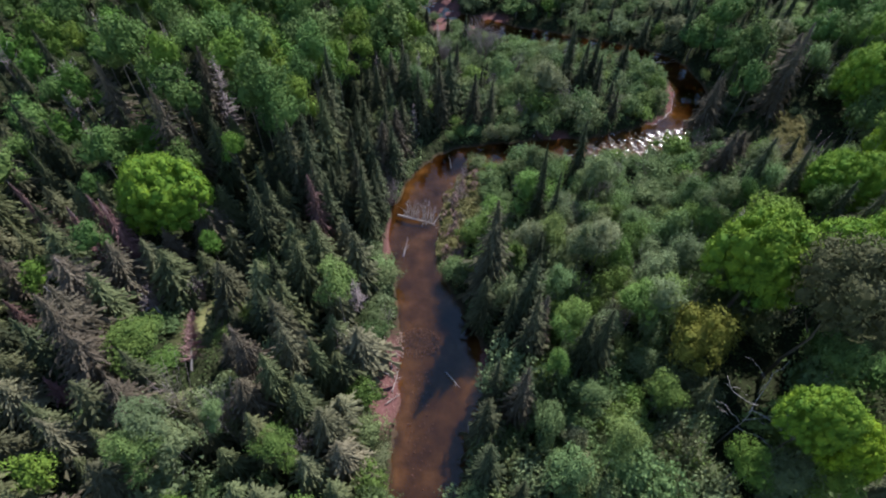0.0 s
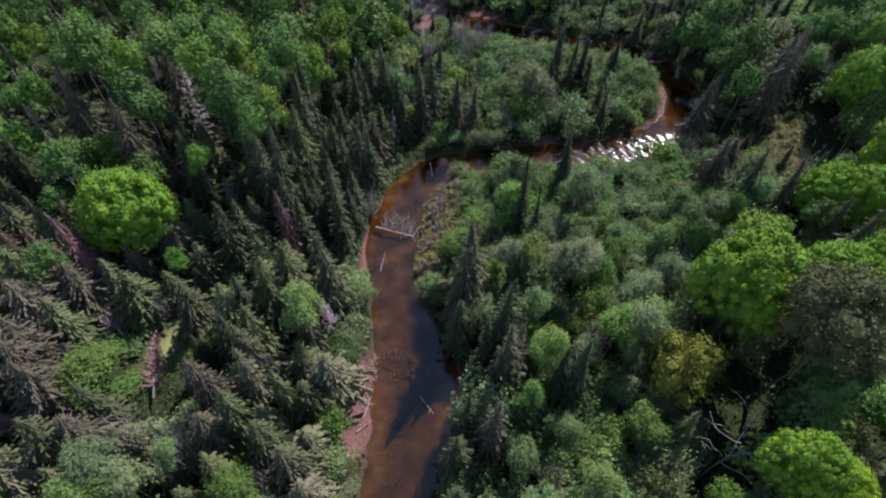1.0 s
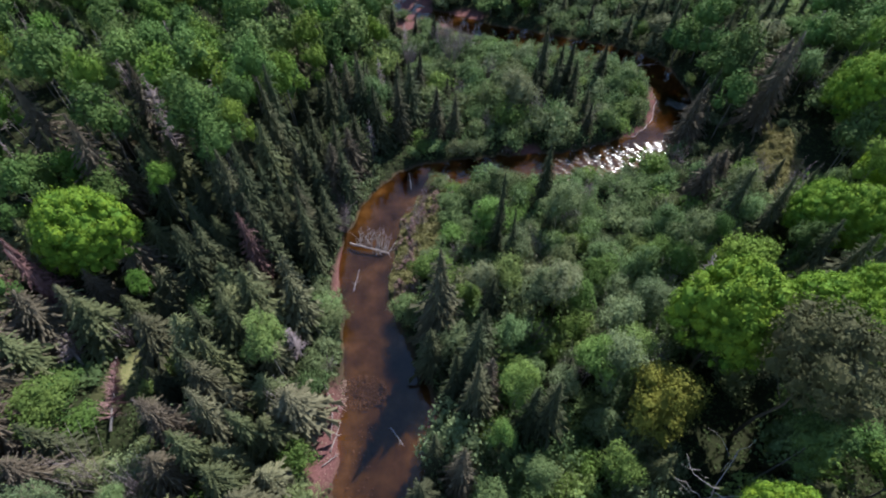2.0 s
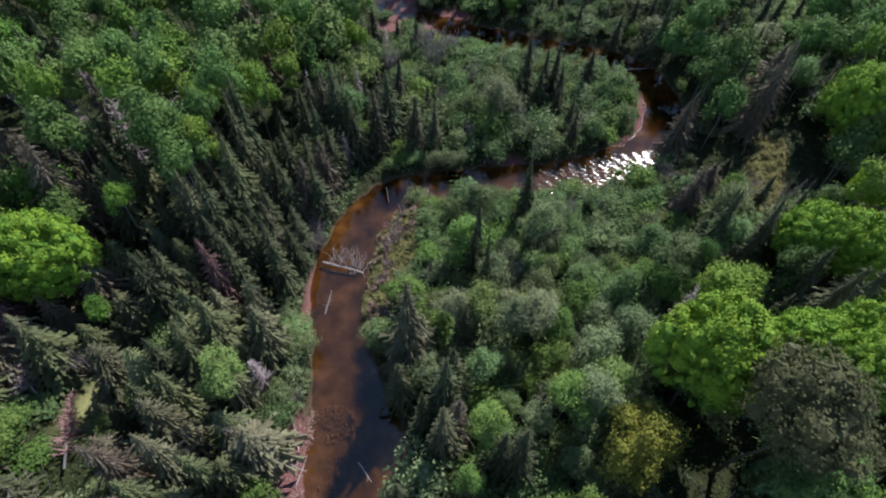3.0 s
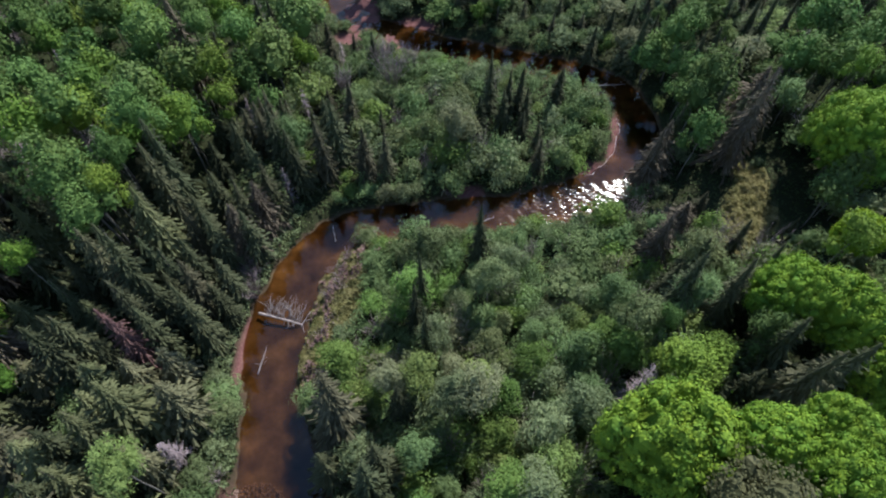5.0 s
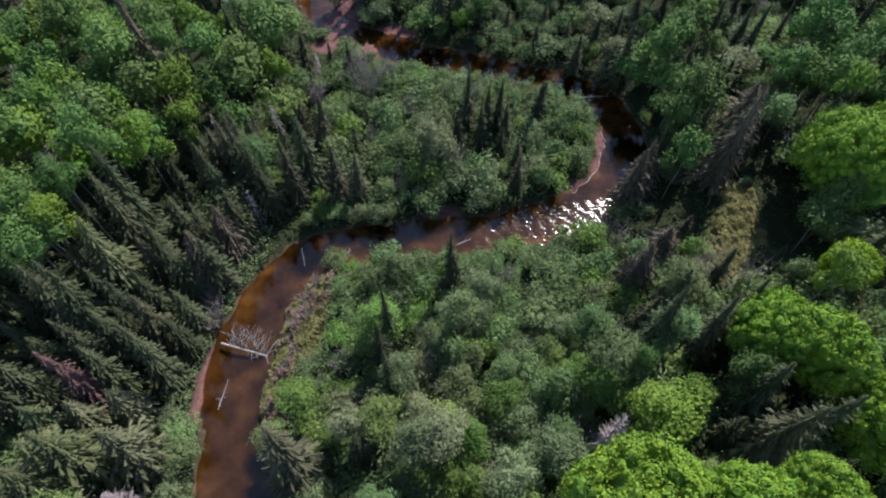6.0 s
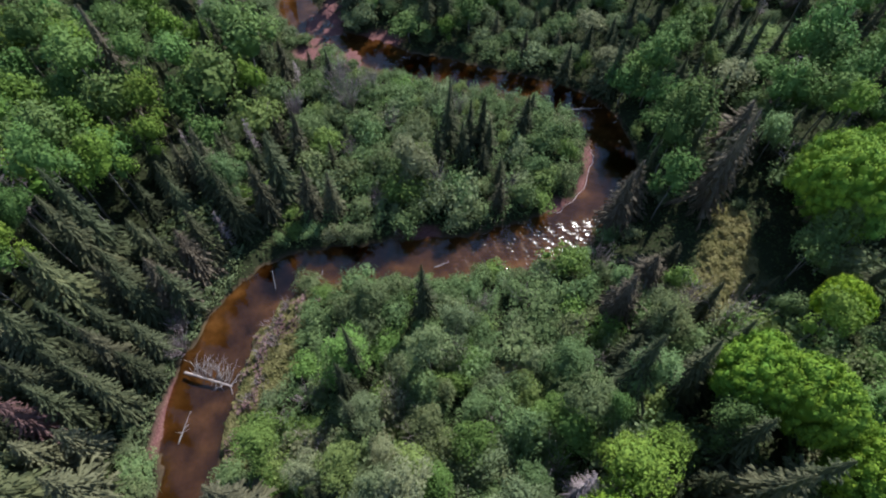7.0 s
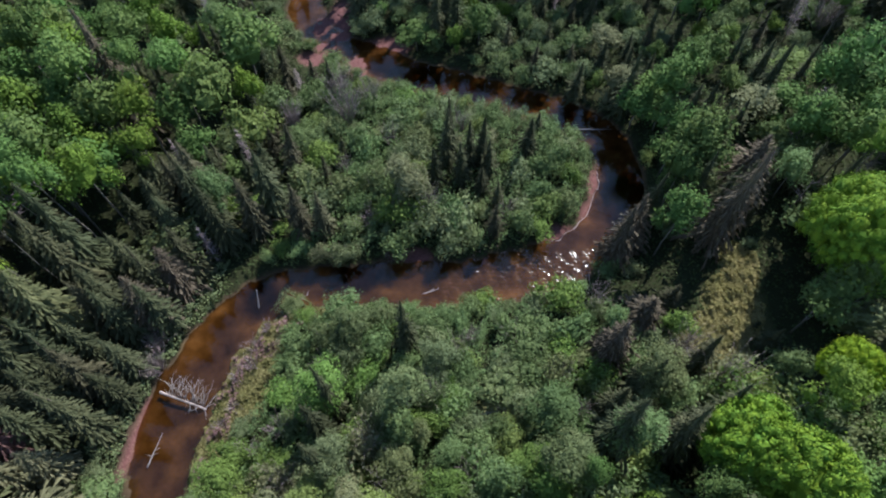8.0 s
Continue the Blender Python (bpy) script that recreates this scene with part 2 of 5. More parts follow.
def waves(x, y, scale, seed):
    """Cheap smooth unevenness, about -1 to 1."""
    r = np.random.RandomState(seed)
    z = 0
    for _ in range(6):
        a, k, p = r.uniform(0, 6.28), r.uniform(0.6, 1.7) / scale, r.uniform(0, 6.28)
        z = z + np.sin((x * np.cos(a) + y * np.sin(a)) * k * 6.28 + p)
    return z / 3.5


def stream_distance(x, y):
    """Metres from the water's edge (minus: inside) and the stretch along the stream."""
    x, y = np.atleast_1d(np.asarray(x, float)), np.atleast_1d(np.asarray(y, float))
    best, where = np.full(x.shape, 1e9), np.zeros(x.shape)
    for i, (cx, cy, hw) in enumerate(LINE):
        d = np.hypot(x - cx, y - cy) - hw
        where = np.where(d < best, i, where)
        best = np.minimum(best, d)
    return best + 0.45 * waves(x, y, 4.5, 3) + 0.2 * waves(x, y, 1.9, 4), where


def land(x, y, d=None):
    """Height of the ground; the water stands at 0."""
    x, y = np.atleast_1d(np.asarray(x, float)), np.atleast_1d(np.asarray(y, float))
    if d is None:
        d = stream_distance(x, y)[0]
    dry = shoals(x, y)
    bank = np.where(d < 0, np.maximum(d * 0.28, -0.55) * (1 - dry) + 0.14 * dry, 0.95 * smoothstep(0, 2.6, d) * (1 - 0.65 * bars(x, y)))
    far = smoothstep(2, 10, d)
    rise = 0.14 * np.clip(x - 46, 0, 30) + 0.13 * np.clip(-30 - x, 0, 40)
    return bank + far * (rise + 0.4 * waves(x, y, 22, 5) + 0.3) + 0.1 * waves(x, y, 3.1, 6) * smoothstep(0.3, 3, d)


def bars(x, y):
    """Where gravel lies bare beside the water, 0 to 1."""
    spots = ((-8.0, 33.5, 3.0, 8.5), (-9.9, 59.5, 0.9, 6.0), (45.5, 95, 3.8, 1.8), (50.0, 98.8, 2.0, 3.6), (51.3, 104.5, 1.6, 5.0), (7, 132.5, 6, 2.6), (-3.2, 134, 3.5, 3.0), (11, 139.0, 6, 3.4), (0.5, 149, 3.6, 7), (5, 36.5, 2.0, 2.4), (22, 89.3, 4, 1.4))
    m = 0
    for cx, cy, rx, ry in spots:
        m = np.maximum(m, 1 - smoothstep(0.55, 1.15, np.hypot((x - cx) / rx, (y - cy) / ry)))
    return m


def shoals(x, y):
    """Where gravel stands out of the stream bed, 0 to 1."""
    m = 0
    for cx, cy, rx, ry in ((-3.6, 145.2, 2.6, 4.6), (0.6, 142.0, 3.0, 2.2), (-1.5, 138.6, 2.2, 2.4), (5.8, 133.2, 3.2, 3.6)):
        m = np.maximum(m, 1 - smoothstep(0.55, 1.15, np.hypot((x - cx) / rx, (y - cy) / ry) + 0.3 * waves(x, y, 2.6, 33)))
    return m


def meadow(x, y):
    m = 0
    for cx, cy, rx, ry in ((63.5, 76, 4.6, 5.5), (67, 82, 4.0, 5.5), (69, 88, 2.6, 4.5), (36, 65.8, 3.2, 2.2), (-37.5, 41, 2.4, 6), (2.8, 69, 4.2, 9), (1.2, 58.5, 2.8, 6), (9.5, 77.6, 6, 1.8), (4.5, 77, 3, 3)):
        m = np.maximum(m, 1 - smoothstep(0.6, 1.1, np.hypot((x - cx) / rx, (y - cy) / ry)))
    return m


def build_ground():
    gx = np.concatenate([[-2500, -1200, -600, -350], np.arange(-240, -24, 4), np.arange(-24, 68, 0.7), np.arange(68, 244, 4), [350, 600, 1200, 2500]])
    gy = np.concatenate([[-2500, -1200, -600, -300, -160], np.arange(-80, 4, 4), np.arange(4, 160, 0.7), np.arange(160, 300, 4), [400, 700, 1300, 2600]])
    x, y = np.meshgrid(gx, gy)
    d, _ = stream_distance(x.ravel(), y.ravel())
    z = land(x.ravel(), y.ravel(), d)
    nx, ny = len(gx), len(gy)
    i = (np.arange(ny - 1)[:, None] * nx + np.arange(nx - 1)[None, :]).ravel()
    me = mesh_of("ground", np.stack([x.ravel(), y.ravel(), z], 1), np.stack([i, i + 1, i + nx + 1, i + nx], 1), FLOOR, True)
    b, dry = bars(x.ravel(), y.ravel()), shoals(x.ravel(), y.ravel())
    for name, val in (("bed", smoothstep(0.25, -0.5, d) * (1 - dry)), ("gravel", np.clip(dry + b * smoothstep(7, 4, d) + 0.25 * smoothstep(0.8, 0.2, d), 0, 1)), ("meadow", meadow(x.ravel(), y.ravel()))):
        at = me.attributes.new(name, "FLOAT", "POINT")
        at.data.foreach_set("value", np.asarray(val, np.float32))
    return tagged(new("ground", me), "dark mossy forest floor with gravel bars along the stream", "ground", kind="structure")


def build_water():
    """The water, smooth in the pools and broken into small facets over the riffle."""
    rng = np.random.RandomState(17)
    run = np.concatenate([[0], np.cumsum(np.hypot(*np.diff(LINE[:, :2], axis=0).T))])
    near = np.hypot(LINE[:, 0] - 40, LINE[:, 1] - 89) < 17
    a, b = run[near].min(), run[near].max()
    at = np.concatenate([np.arange(20, a, 0.5), np.arange(a, b, 0.11), np.arange(b, run[-1] - 30, 0.5)])
    p = np.stack([np.interp(at, run, LINE[:, i]) for i in range(3)], 1)
    tang = np.gradient(p[:, :2], axis=0)
    tang /= np.linalg.norm(tang, axis=1)[:, None]
    side = np.stack([tang[:, 1], -tang[:, 0]], 1)
    n = 81
    k = np.linspace(-1, 1, n)
    w = (p[:, 2] + 0.9)[:, None, None] * k[None, :, None]
    v = p[:, None, :2] + side[:, None] * w
    v = np.concatenate([v, np.zeros((*v.shape[:2], 1))], 2).reshape(-1, 3)
    x, y = v[:, 0], v[:, 1]
    # short waves with their crests lying across the flow
    chop = rng.normal(0, 1, (len(p), n + 2))
    chop = sum(chop[:, j:j + n] for j in range(2)) / math.sqrt(2)
    edge = np.interp(x, [26, 36, 42, 47, 53], [86.5, 90, 91.5, 92.2, 93.4])
    rif = smoothstep(24.5, 29, x) * smoothstep(55, 53, x) * smoothstep(0.7, -0.7, y - edge) * (y > 78)
    rif = np.maximum(rif, 0.5 * (1 - smoothstep(0.4, 1.1, np.hypot((x - 55.5) / 2.5, (y - 111) / 2.5))))
    rif = np.maximum(rif, 0.3 * (1 - smoothstep(0.5, 1.2, np.hypot((x + 3) / 5, (y - 40) / 4))))
    rif *= np.clip(0.65 * waves(x, y, 1.6, 19) + 0.6 * waves(x, y, 0.7, 29), 0.0, 1)
    v[:, 2] = chop.ravel() * 0.0058 * rif * np.interp(x, [28, 40, 48, 53], [1.0, 1.2, 1.4, 1.6])
    i = (np.arange(len(p) - 1)[:, None] * n + np.arange(n - 1)[None]).ravel()
    me = mesh_of("water", v, np.stack([i, i + 1, i + n + 1, i + n], 1), WATER, True)
    me.polygons.foreach_set("use_smooth", rif[i] < 0.15)
    k2 = np.tile(k, len(p))
    hole = np.clip(1.1 - k2 * k2 + 0.5 * waves(x, y, 9, 14) + 0.3 * waves(x, y, 4, 15), 0, 1) * (1 - rif) * 0.5
    for cx, cy, q in ((1, 80.5, 5), (14, 85.5, 6), (57, 106, 6.5), (55, 99.5, 4.5), (48, 120, 7), (2, 43, 5), (20, 131, 6), (11, 134.5, 5), (29, 127.5, 6)):
        hole = np.maximum(hole, 0.95 * (1 - smoothstep(0.3, 1.1, np.hypot(x - cx, y - cy) / q)))
    for name, val in (("deep", hole), ("riffle", rif)):
        a = me.attributes.new(name, "FLOAT", "POINT")
        a.data.foreach_set("value", val.astype(np.float32))
    return tagged(new("water", me), "shallow tea-brown stream water over a reddish gravel bed", "stream", kind="structure")


def waterline():
    """Wet rim where water meets the point's gravel, its reflected light painted pale."""
    rng = np.random.RandomState(41)
    pts, radii = [], []
    tang = np.gradient(LINE[:, :2], axis=0)
    for (x, y, hw), (tx, ty) in zip(LINE, tang):
        if 43 < x < 57 and 90 < y < 109.5:
            k = math.hypot(tx, ty)
            for f in np.linspace(hw - 1.6, hw + 1.6, 65):
                px, py = x - ty / k * f, y + tx / k * f
                if stream_distance(px, py)[0][0] > -0.03:
                    break
            pts.append((px, py, 0.02))
            radii.append(rng.uniform(0.02, 0.075))
    v, f = tube(pts, radii, 5)
    v[:, 2] = 0.02 + 0.3 * (v[:, 2] - 0.02)
    return tagged(new("foam_line", mesh_of("foam_line", v, f, RIM_GLINT, True)), "pale rim of foam and wet gravel along the point", "foam", kind="stuff")


build_ground()
build_water()
waterline()


# ---- trees ----
def spruce_shape(rng, h, r, levels=26, per=7, stations=4, ragged=0.25, low=0.1, wide=1.0):
    """Whorls of drooping sprays round a spire."""
    vs, fs, at = [], [], 0
    for i in range(levels):
        f = low + (1 - low) * (i + rng.uniform(-0.3, 0.3)) / levels
        f = min(max(f, 0.05), 0.985)
        z = h * f
        rad = r * min((1 - f) ** 0.78, 0.95) + 0.10
        if f < 0.25:
            rad *= 0.75 + f
        k = max(4, int(per * (0.55 + 0.6 * (1 - f))))
        a0 = rng.uniform(0, 6.28)
        for j in range(k):
            a = a0 + 6.283 * j / k + rng.normal(0, 0.18)
            ln = rad * max(0.3, 1 + rng.normal(0, ragged))
            d, side = np.array([math.cos(a), math.sin(a), 0.0]), np.array([-math.sin(a), math.cos(a), 0.0])
            tilt = 0.30 * f - 0.50 + rng.normal(0, 0.10)
            base = np.array([0, 0, z + 0.1 * ln])
            pts = [base + d * ln * s + np.array([0, 0, ln * (tilt * s - 0.12 * s * s)]) for s in np.linspace(0.12, 1, stations + 1)]
            for m in range(stations):
                p, q = pts[m], pts[m + 1]
                wing = wide * (0.10 + 0.15 * (1 - m / stations)) * ln
                lift = np.array([0, 0, rng.normal(-0.06, 0.07) * ln])
                vs += [p, q + d * 0.05 * ln, p + side * wing * 0.75 + (q - p) * 1.35 + lift, p - side * wing * 0.75 + (q - p) * 1.35 + lift]
                fs += [(at, at + 2, at + 1), (at, at + 1, at + 3)]
                at += 4
    v, f = np.array(vs), np.array(fs)
    # close, uneven inner growth that keeps the light out
    rows, cols = 15, 9
    a, q = np.meshgrid(np.linspace(0, 2 * np.pi, cols, endpoint=False), np.linspace(low, 0.985, rows))
    out = (r * np.minimum((1 - q) ** 0.78, 0.95)) * rng.uniform(0.38, 0.78, q.shape) + 0.02
    shell = np.stack([out * np.cos(a), out * np.sin(a), h * q - 0.22 * out], -1).reshape(-1, 3)
    g = []
    for i in range(rows - 1):
        for j in range(cols):
            p, q = i * cols + j, i * cols + (j + 1) % cols
            g += [(p, q, q + cols), (p, q + cols, p + cols)]
    core = (shell, np.array(g))
    return joined([(v, f), core])


def leafy_crown(rng, r, hc, z0, lobes, wide, count, size, spread=0.6, rise=0.25, fuzz=0.16, core=0.66, shoots=0.12, uneven=0.28, skirt=0.2, heart=0.6, domed=False, lumpy=0.0):
    """A crown of several uneven lobes, loose at its edges, each round a dense core."""
    i = np.arange(lobes) + 0.5
    a, q = i * 2.39996 + rng.uniform(0, 6.28), np.sqrt(i / lobes)
    rad = wide * rng.uniform(0.75, 1.25, lobes)
    flat = q * (1 - 0.8 * rad) * rng.uniform(1 - 0.7 * uneven, 1 + 0.3 * uneven, lobes)
    deep = np.clip(rad * rng.uniform(0.95, 1.45, lobes), 0.2, 0.95)
    top = np.sqrt(np.maximum(1 - flat ** 2, 0.1)) * rng.uniform(1 - uneven, 1.0, lobes)
    top[0] = 1.0
    # the lowest lobes hang round the foot of the crown
    hang = int(skirt * lobes)
    if hang:
        flat[-hang:] = (1 - 0.85 * rad[-hang:]) * rng.uniform(0.9, 1.05, hang)
        top[-hang:] = np.linspace(0.45, -0.05, hang)
    mid = np.stack([flat * np.cos(a), flat * np.sin(a), top - deep], 1)
    if domed:
        up = 1 - 1.45 * i / lobes
        way = np.stack([np.sqrt(np.maximum(1 - up * up, 0)) * np.cos(a), np.sqrt(np.maximum(1 - up * up, 0)) * np.sin(a), up], 1)
        way += rng.normal(0, 0.4, way.shape) * rad[:, None]
        way /= np.linalg.norm(way, axis=1)[:, None]
        rad = wide * rng.uniform(0.5, 1.75, lobes)
        mid, deep = way * (1 - 0.85 * rad * rng.uniform(0.8, 1.3, lobes))[:, None], rad
    axes = np.stack([rad, rad * rng.uniform(0.8, 1.2, lobes), deep], 1)
    swell = rng.uniform(0, 6.28, 6)

    def bulge(p):
        """The crown bulges and shrinks unevenly round about, its top stands off centre."""
        b = np.arctan2(p[:, 1], p[:, 0])
        k = 1 + lumpy * (0.6 * np.sin(2 * b + swell[0] + 1.5 * p[:, 2]) + 0.4 * np.sin(3 * b + swell[1] - 2.2 * p[:, 2]) + 0.25 * np.sin(5 * b + swell[2]))
        lift = 1 + 0.6 * lumpy * np.sin(2.4 * p[:, 0] + swell[3]) * np.cos(2.1 * p[:, 1] + swell[4])
        return p * np.stack([k, k, lift], 1)

    # leaves over the lobes, thinning outward
    share = rad * rad / (rad * rad).sum()
    pick = rng.choice(lobes, int(count * 2.6), p=share)
    n = rng.normal(0, 1, (len(pick), 3))
    n /= np.linalg.norm(n, axis=1)[:, None]
    keep = n[:, 2] > -0.45
    pick, n = pick[keep], n[keep]
    far = 0.97 - np.abs(rng.normal(0, fuzz, len(n))) + rng.exponential(0.5 * fuzz, len(n))
    at = mid[pick] + n * axes[pick] * far[:, None]
    inside = np.zeros(len(at), bool)
    for k in range(lobes):
        inside |= (((at - mid[k]) / axes[k]) ** 2).sum(1) < 0.62
    at, n = at[~inside][:count], n[~inside][:count]
    # some stand up as shoots over the rest
    up = rng.uniform(0, 1, len(at)) < shoots
    at[up, 2] += rng.exponential(0.10, up.sum())
    nrm = n * [1, 1, 0.9] + [0, 0, rise] + rng.normal(0, spread, n.shape)
    nrm /= np.linalg.norm(nrm, axis=1)[:, None] + 1e-9
    u = np.cross(nrm, [0, 0, 1.0] + 0.6 * n + rng.normal(0, 0.45, n.shape))
    u /= np.linalg.norm(u, axis=1)[:, None] + 1e-9
    w = np.cross(u, nrm)
    s = (size * rng.uniform(0.5, 1.5, len(n)))[:, None]
    at = bulge(at) * [r, r, hc] + [0, 0, z0]
    v = np.stack([at - u * s * 0.45 - w * s * 0.42, at + u * s * 0.45 - w * s * 0.42, at + w * s * 0.72], 1).reshape(-1, 3)
    pieces = [(v, np.arange(len(n) * 3).reshape(-1, 3))]
    # close inner growth that keeps the light out
    rows, cols = 4, 7
    th, ph = np.meshgrid(np.linspace(0.05, 0.85 * np.pi, rows), np.linspace(0, 2 * np.pi, cols, endpoint=False), indexing="ij")
    ball = np.stack([np.sin(th) * np.cos(ph), np.sin(th) * np.sin(ph), np.cos(th)], -1).reshape(-1, 3)
    f = []
    for i in range(rows - 1):
        for j in range(cols):
            p, q = i * cols + j, i * cols + (j + 1) % cols
            f += [(p, p + cols, q + cols), (p, q + cols, q)]
    for k in range(lobes):
        pieces.append((bulge(mid[k] + ball * axes[k] * core * rng.uniform(0.68, 1.12, (len(ball), 1))) * [r, r, hc] + [0, 0, z0], np.array(f)))
    pieces.append((bulge(ball * heart * rng.uniform(0.75, 1.05, (len(ball), 1)) + [0, 0, 0.05]) * [r, r, hc] + [0, 0, z0], np.array(f)))
    return joined(pieces)


def trunk_shape(rng, h, r0, limbs, reach, start=0.35):
    """A tapered, slightly bent trunk with rising limbs."""
    k = rng.normal(0, 0.012 * h, (5, 2))
    k[0] = 0
    pts = [(k[i, 0], k[i, 1], h * f) for i, f in enumerate((-0.03, 0.25, 0.5, 0.75, 1.0))]
    out = [tube(pts, [r0, r0 * 0.8, r0 * 0.6, r0 * 0.4, r0 * 0.12], 6)]
    for i in range(limbs):
        f = rng.uniform(start, 0.9)
        a = 2.4 * i + rng.uniform(-0.4, 0.4)
        ln = reach * rng.uniform(0.6, 1.0)
        d = np.array([math.cos(a), math.sin(a), 0])
        p = np.array([np.interp(f, (0, 1), (0, k[4, 0])), np.interp(f, (0, 1), (0, k[4, 1])), h * f])
        out.append(tube([p, p + d * ln * 0.5 + [0, 0, ln * 0.3], p + d * ln + [0, 0, ln * 0.75]], [r0 * 0.4, r0 * 0.25, r0 * 0.06], 4))
    return joined(out)


def dead_branches(rng, h, r, count, twigs=2, thick=0.035, rise=-0.15):
    """Bare broken branches round a dead spire."""
    out = []
    for i in range(count):
        f = rng.uniform(0.18, 0.97)
        a = rng.uniform(0, 6.28)
        ln = (r * (1 - f) ** 0.7 + 0.15) * rng.uniform(0.5, 1.15)
        d = np.array([math.cos(a), math.sin(a), rise + 0.3 * f + rng.normal(0, 0.12)])
        side = np.array([-math.sin(a), math.cos(a), 0])
        p = np.array([0, 0, h * f])
        q = p + d * ln * 0.55
        e = p + d * ln + [0, 0, 0.12 * ln] + side * rng.normal(0, 0.12 * ln)
        out.append(tube([p, q, e], [thick * 1.3, thick, thick * 0.35], 3))
        for _ in range(twigs):
            s = rng.choice((-1, 1))
            g = p + d * ln * rng.uniform(0.35, 0.8)
            out.append(tube([g, g + (d * 0.5 + side * s * 0.7 + [0, 0, rng.normal(0, 0.15)]) * ln * 0.38], [thick * 0.7, thick * 0.25], 3))
    return joined(out)


TEMPLATES = {}
# faces of the inner growth, which far trees keep
CORE = {"spruce_tree": 252, "fir_tree": 252, "grey_spruce": 252, "russet_spruce": 252}
LABELS = {
    "spruce_tree": ("narrow dark green spruce with drooping branches", "spruce", "spruces of the forest"),
    "fir_tree": ("dull olive-brown balsam fir among darker spruces", "fir", "firs of the forest"),
    "birch_tree": ("leafy mid-green birch with a loose crown", "birch", "birches of the forest"),
    "alder_shrub": ("grey-green bushy alder on the low stream bank", "shrub", "alders of the bank"),
    "willow_shrub": ("pale grey-green willow bush in the wet thicket", "shrub", "willows of the bank"),
    "alder_tree": ("grey-green alder tree with a rounded leafy crown", "alder", "alder trees inside the bend"),
    "willow_tree": ("pale grey-olive willow tree with a fine leafy crown", "willow", "willow trees inside the bend"),
    "maple_tree": ("broad bright green maple with a domed crown", "maple", "maples of the forest"),
    "golden_tree": ("small tree with yellowing golden leaves", "tree", ""),
    "grey_spruce": ("half-dead spruce grey with lichen", "spruce", "grey spruces"),
    "ash_tree": ("tall tree with thin dull brownish leaves", "tree", ""),
    "dead_spruce": ("dead standing spruce with bare grey branches", "dead tree", "dead spruces"),
    "russet_spruce": ("dying spruce with reddish brown needles", "dead tree", "dying spruces"),
}
HEIGHT = {"spruce_tree": 15.0, "fir_tree": 12.0, "birch_tree": 15.0, "alder_shrub": 4.6, "willow_shrub": 4.3, "alder_tree": 12.0, "willow_tree": 12.0, "maple_tree": 17.0, "golden_tree": 12.0, "ash_tree": 17.0, "grey_spruce": 15.0, "dead_spruce": 14.0, "russet_spruce": 12.0}
RADIUS = {"spruce_tree": 1.9, "fir_tree": 2.5, "birch_tree": 4.0, "alder_shrub": 2.9, "willow_shrub": 2.6, "alder_tree": 3.2, "willow_tree": 3.2, "maple_tree": 6.0, "golden_tree": 3.8, "ash_tree": 5.0, "grey_spruce": 2.3, "dead_spruce": 1.9, "russet_spruce": 1.5}
VARIANTS = {"spruce_tree": 6, "fir_tree": 4, "birch_tree": 5, "alder_shrub": 5, "willow_shrub": 4, "alder_tree": 5, "willow_tree": 4, "maple_tree": 3, "golden_tree": 1, "ash_tree": 2, "grey_spruce": 2, "dead_spruce": 3, "russet_spruce": 2}
# half height of a crown as a share of the tree's height
CROWN = {"birch_tree": 0.38, "alder_tree": 0.42, "willow_tree": 0.42, "maple_tree": 0.44, "golden_tree": 0.42, "ash_tree": 0.42}
TINT = {"": (1.0, 1.0, 1.0, 1.0), "y": (1.25, 1.14, 0.66, 1.0), "g": (0.98, 1.08, 0.68, 1.0), "d": (1.1, 0.92, 1.0, 1.0)}


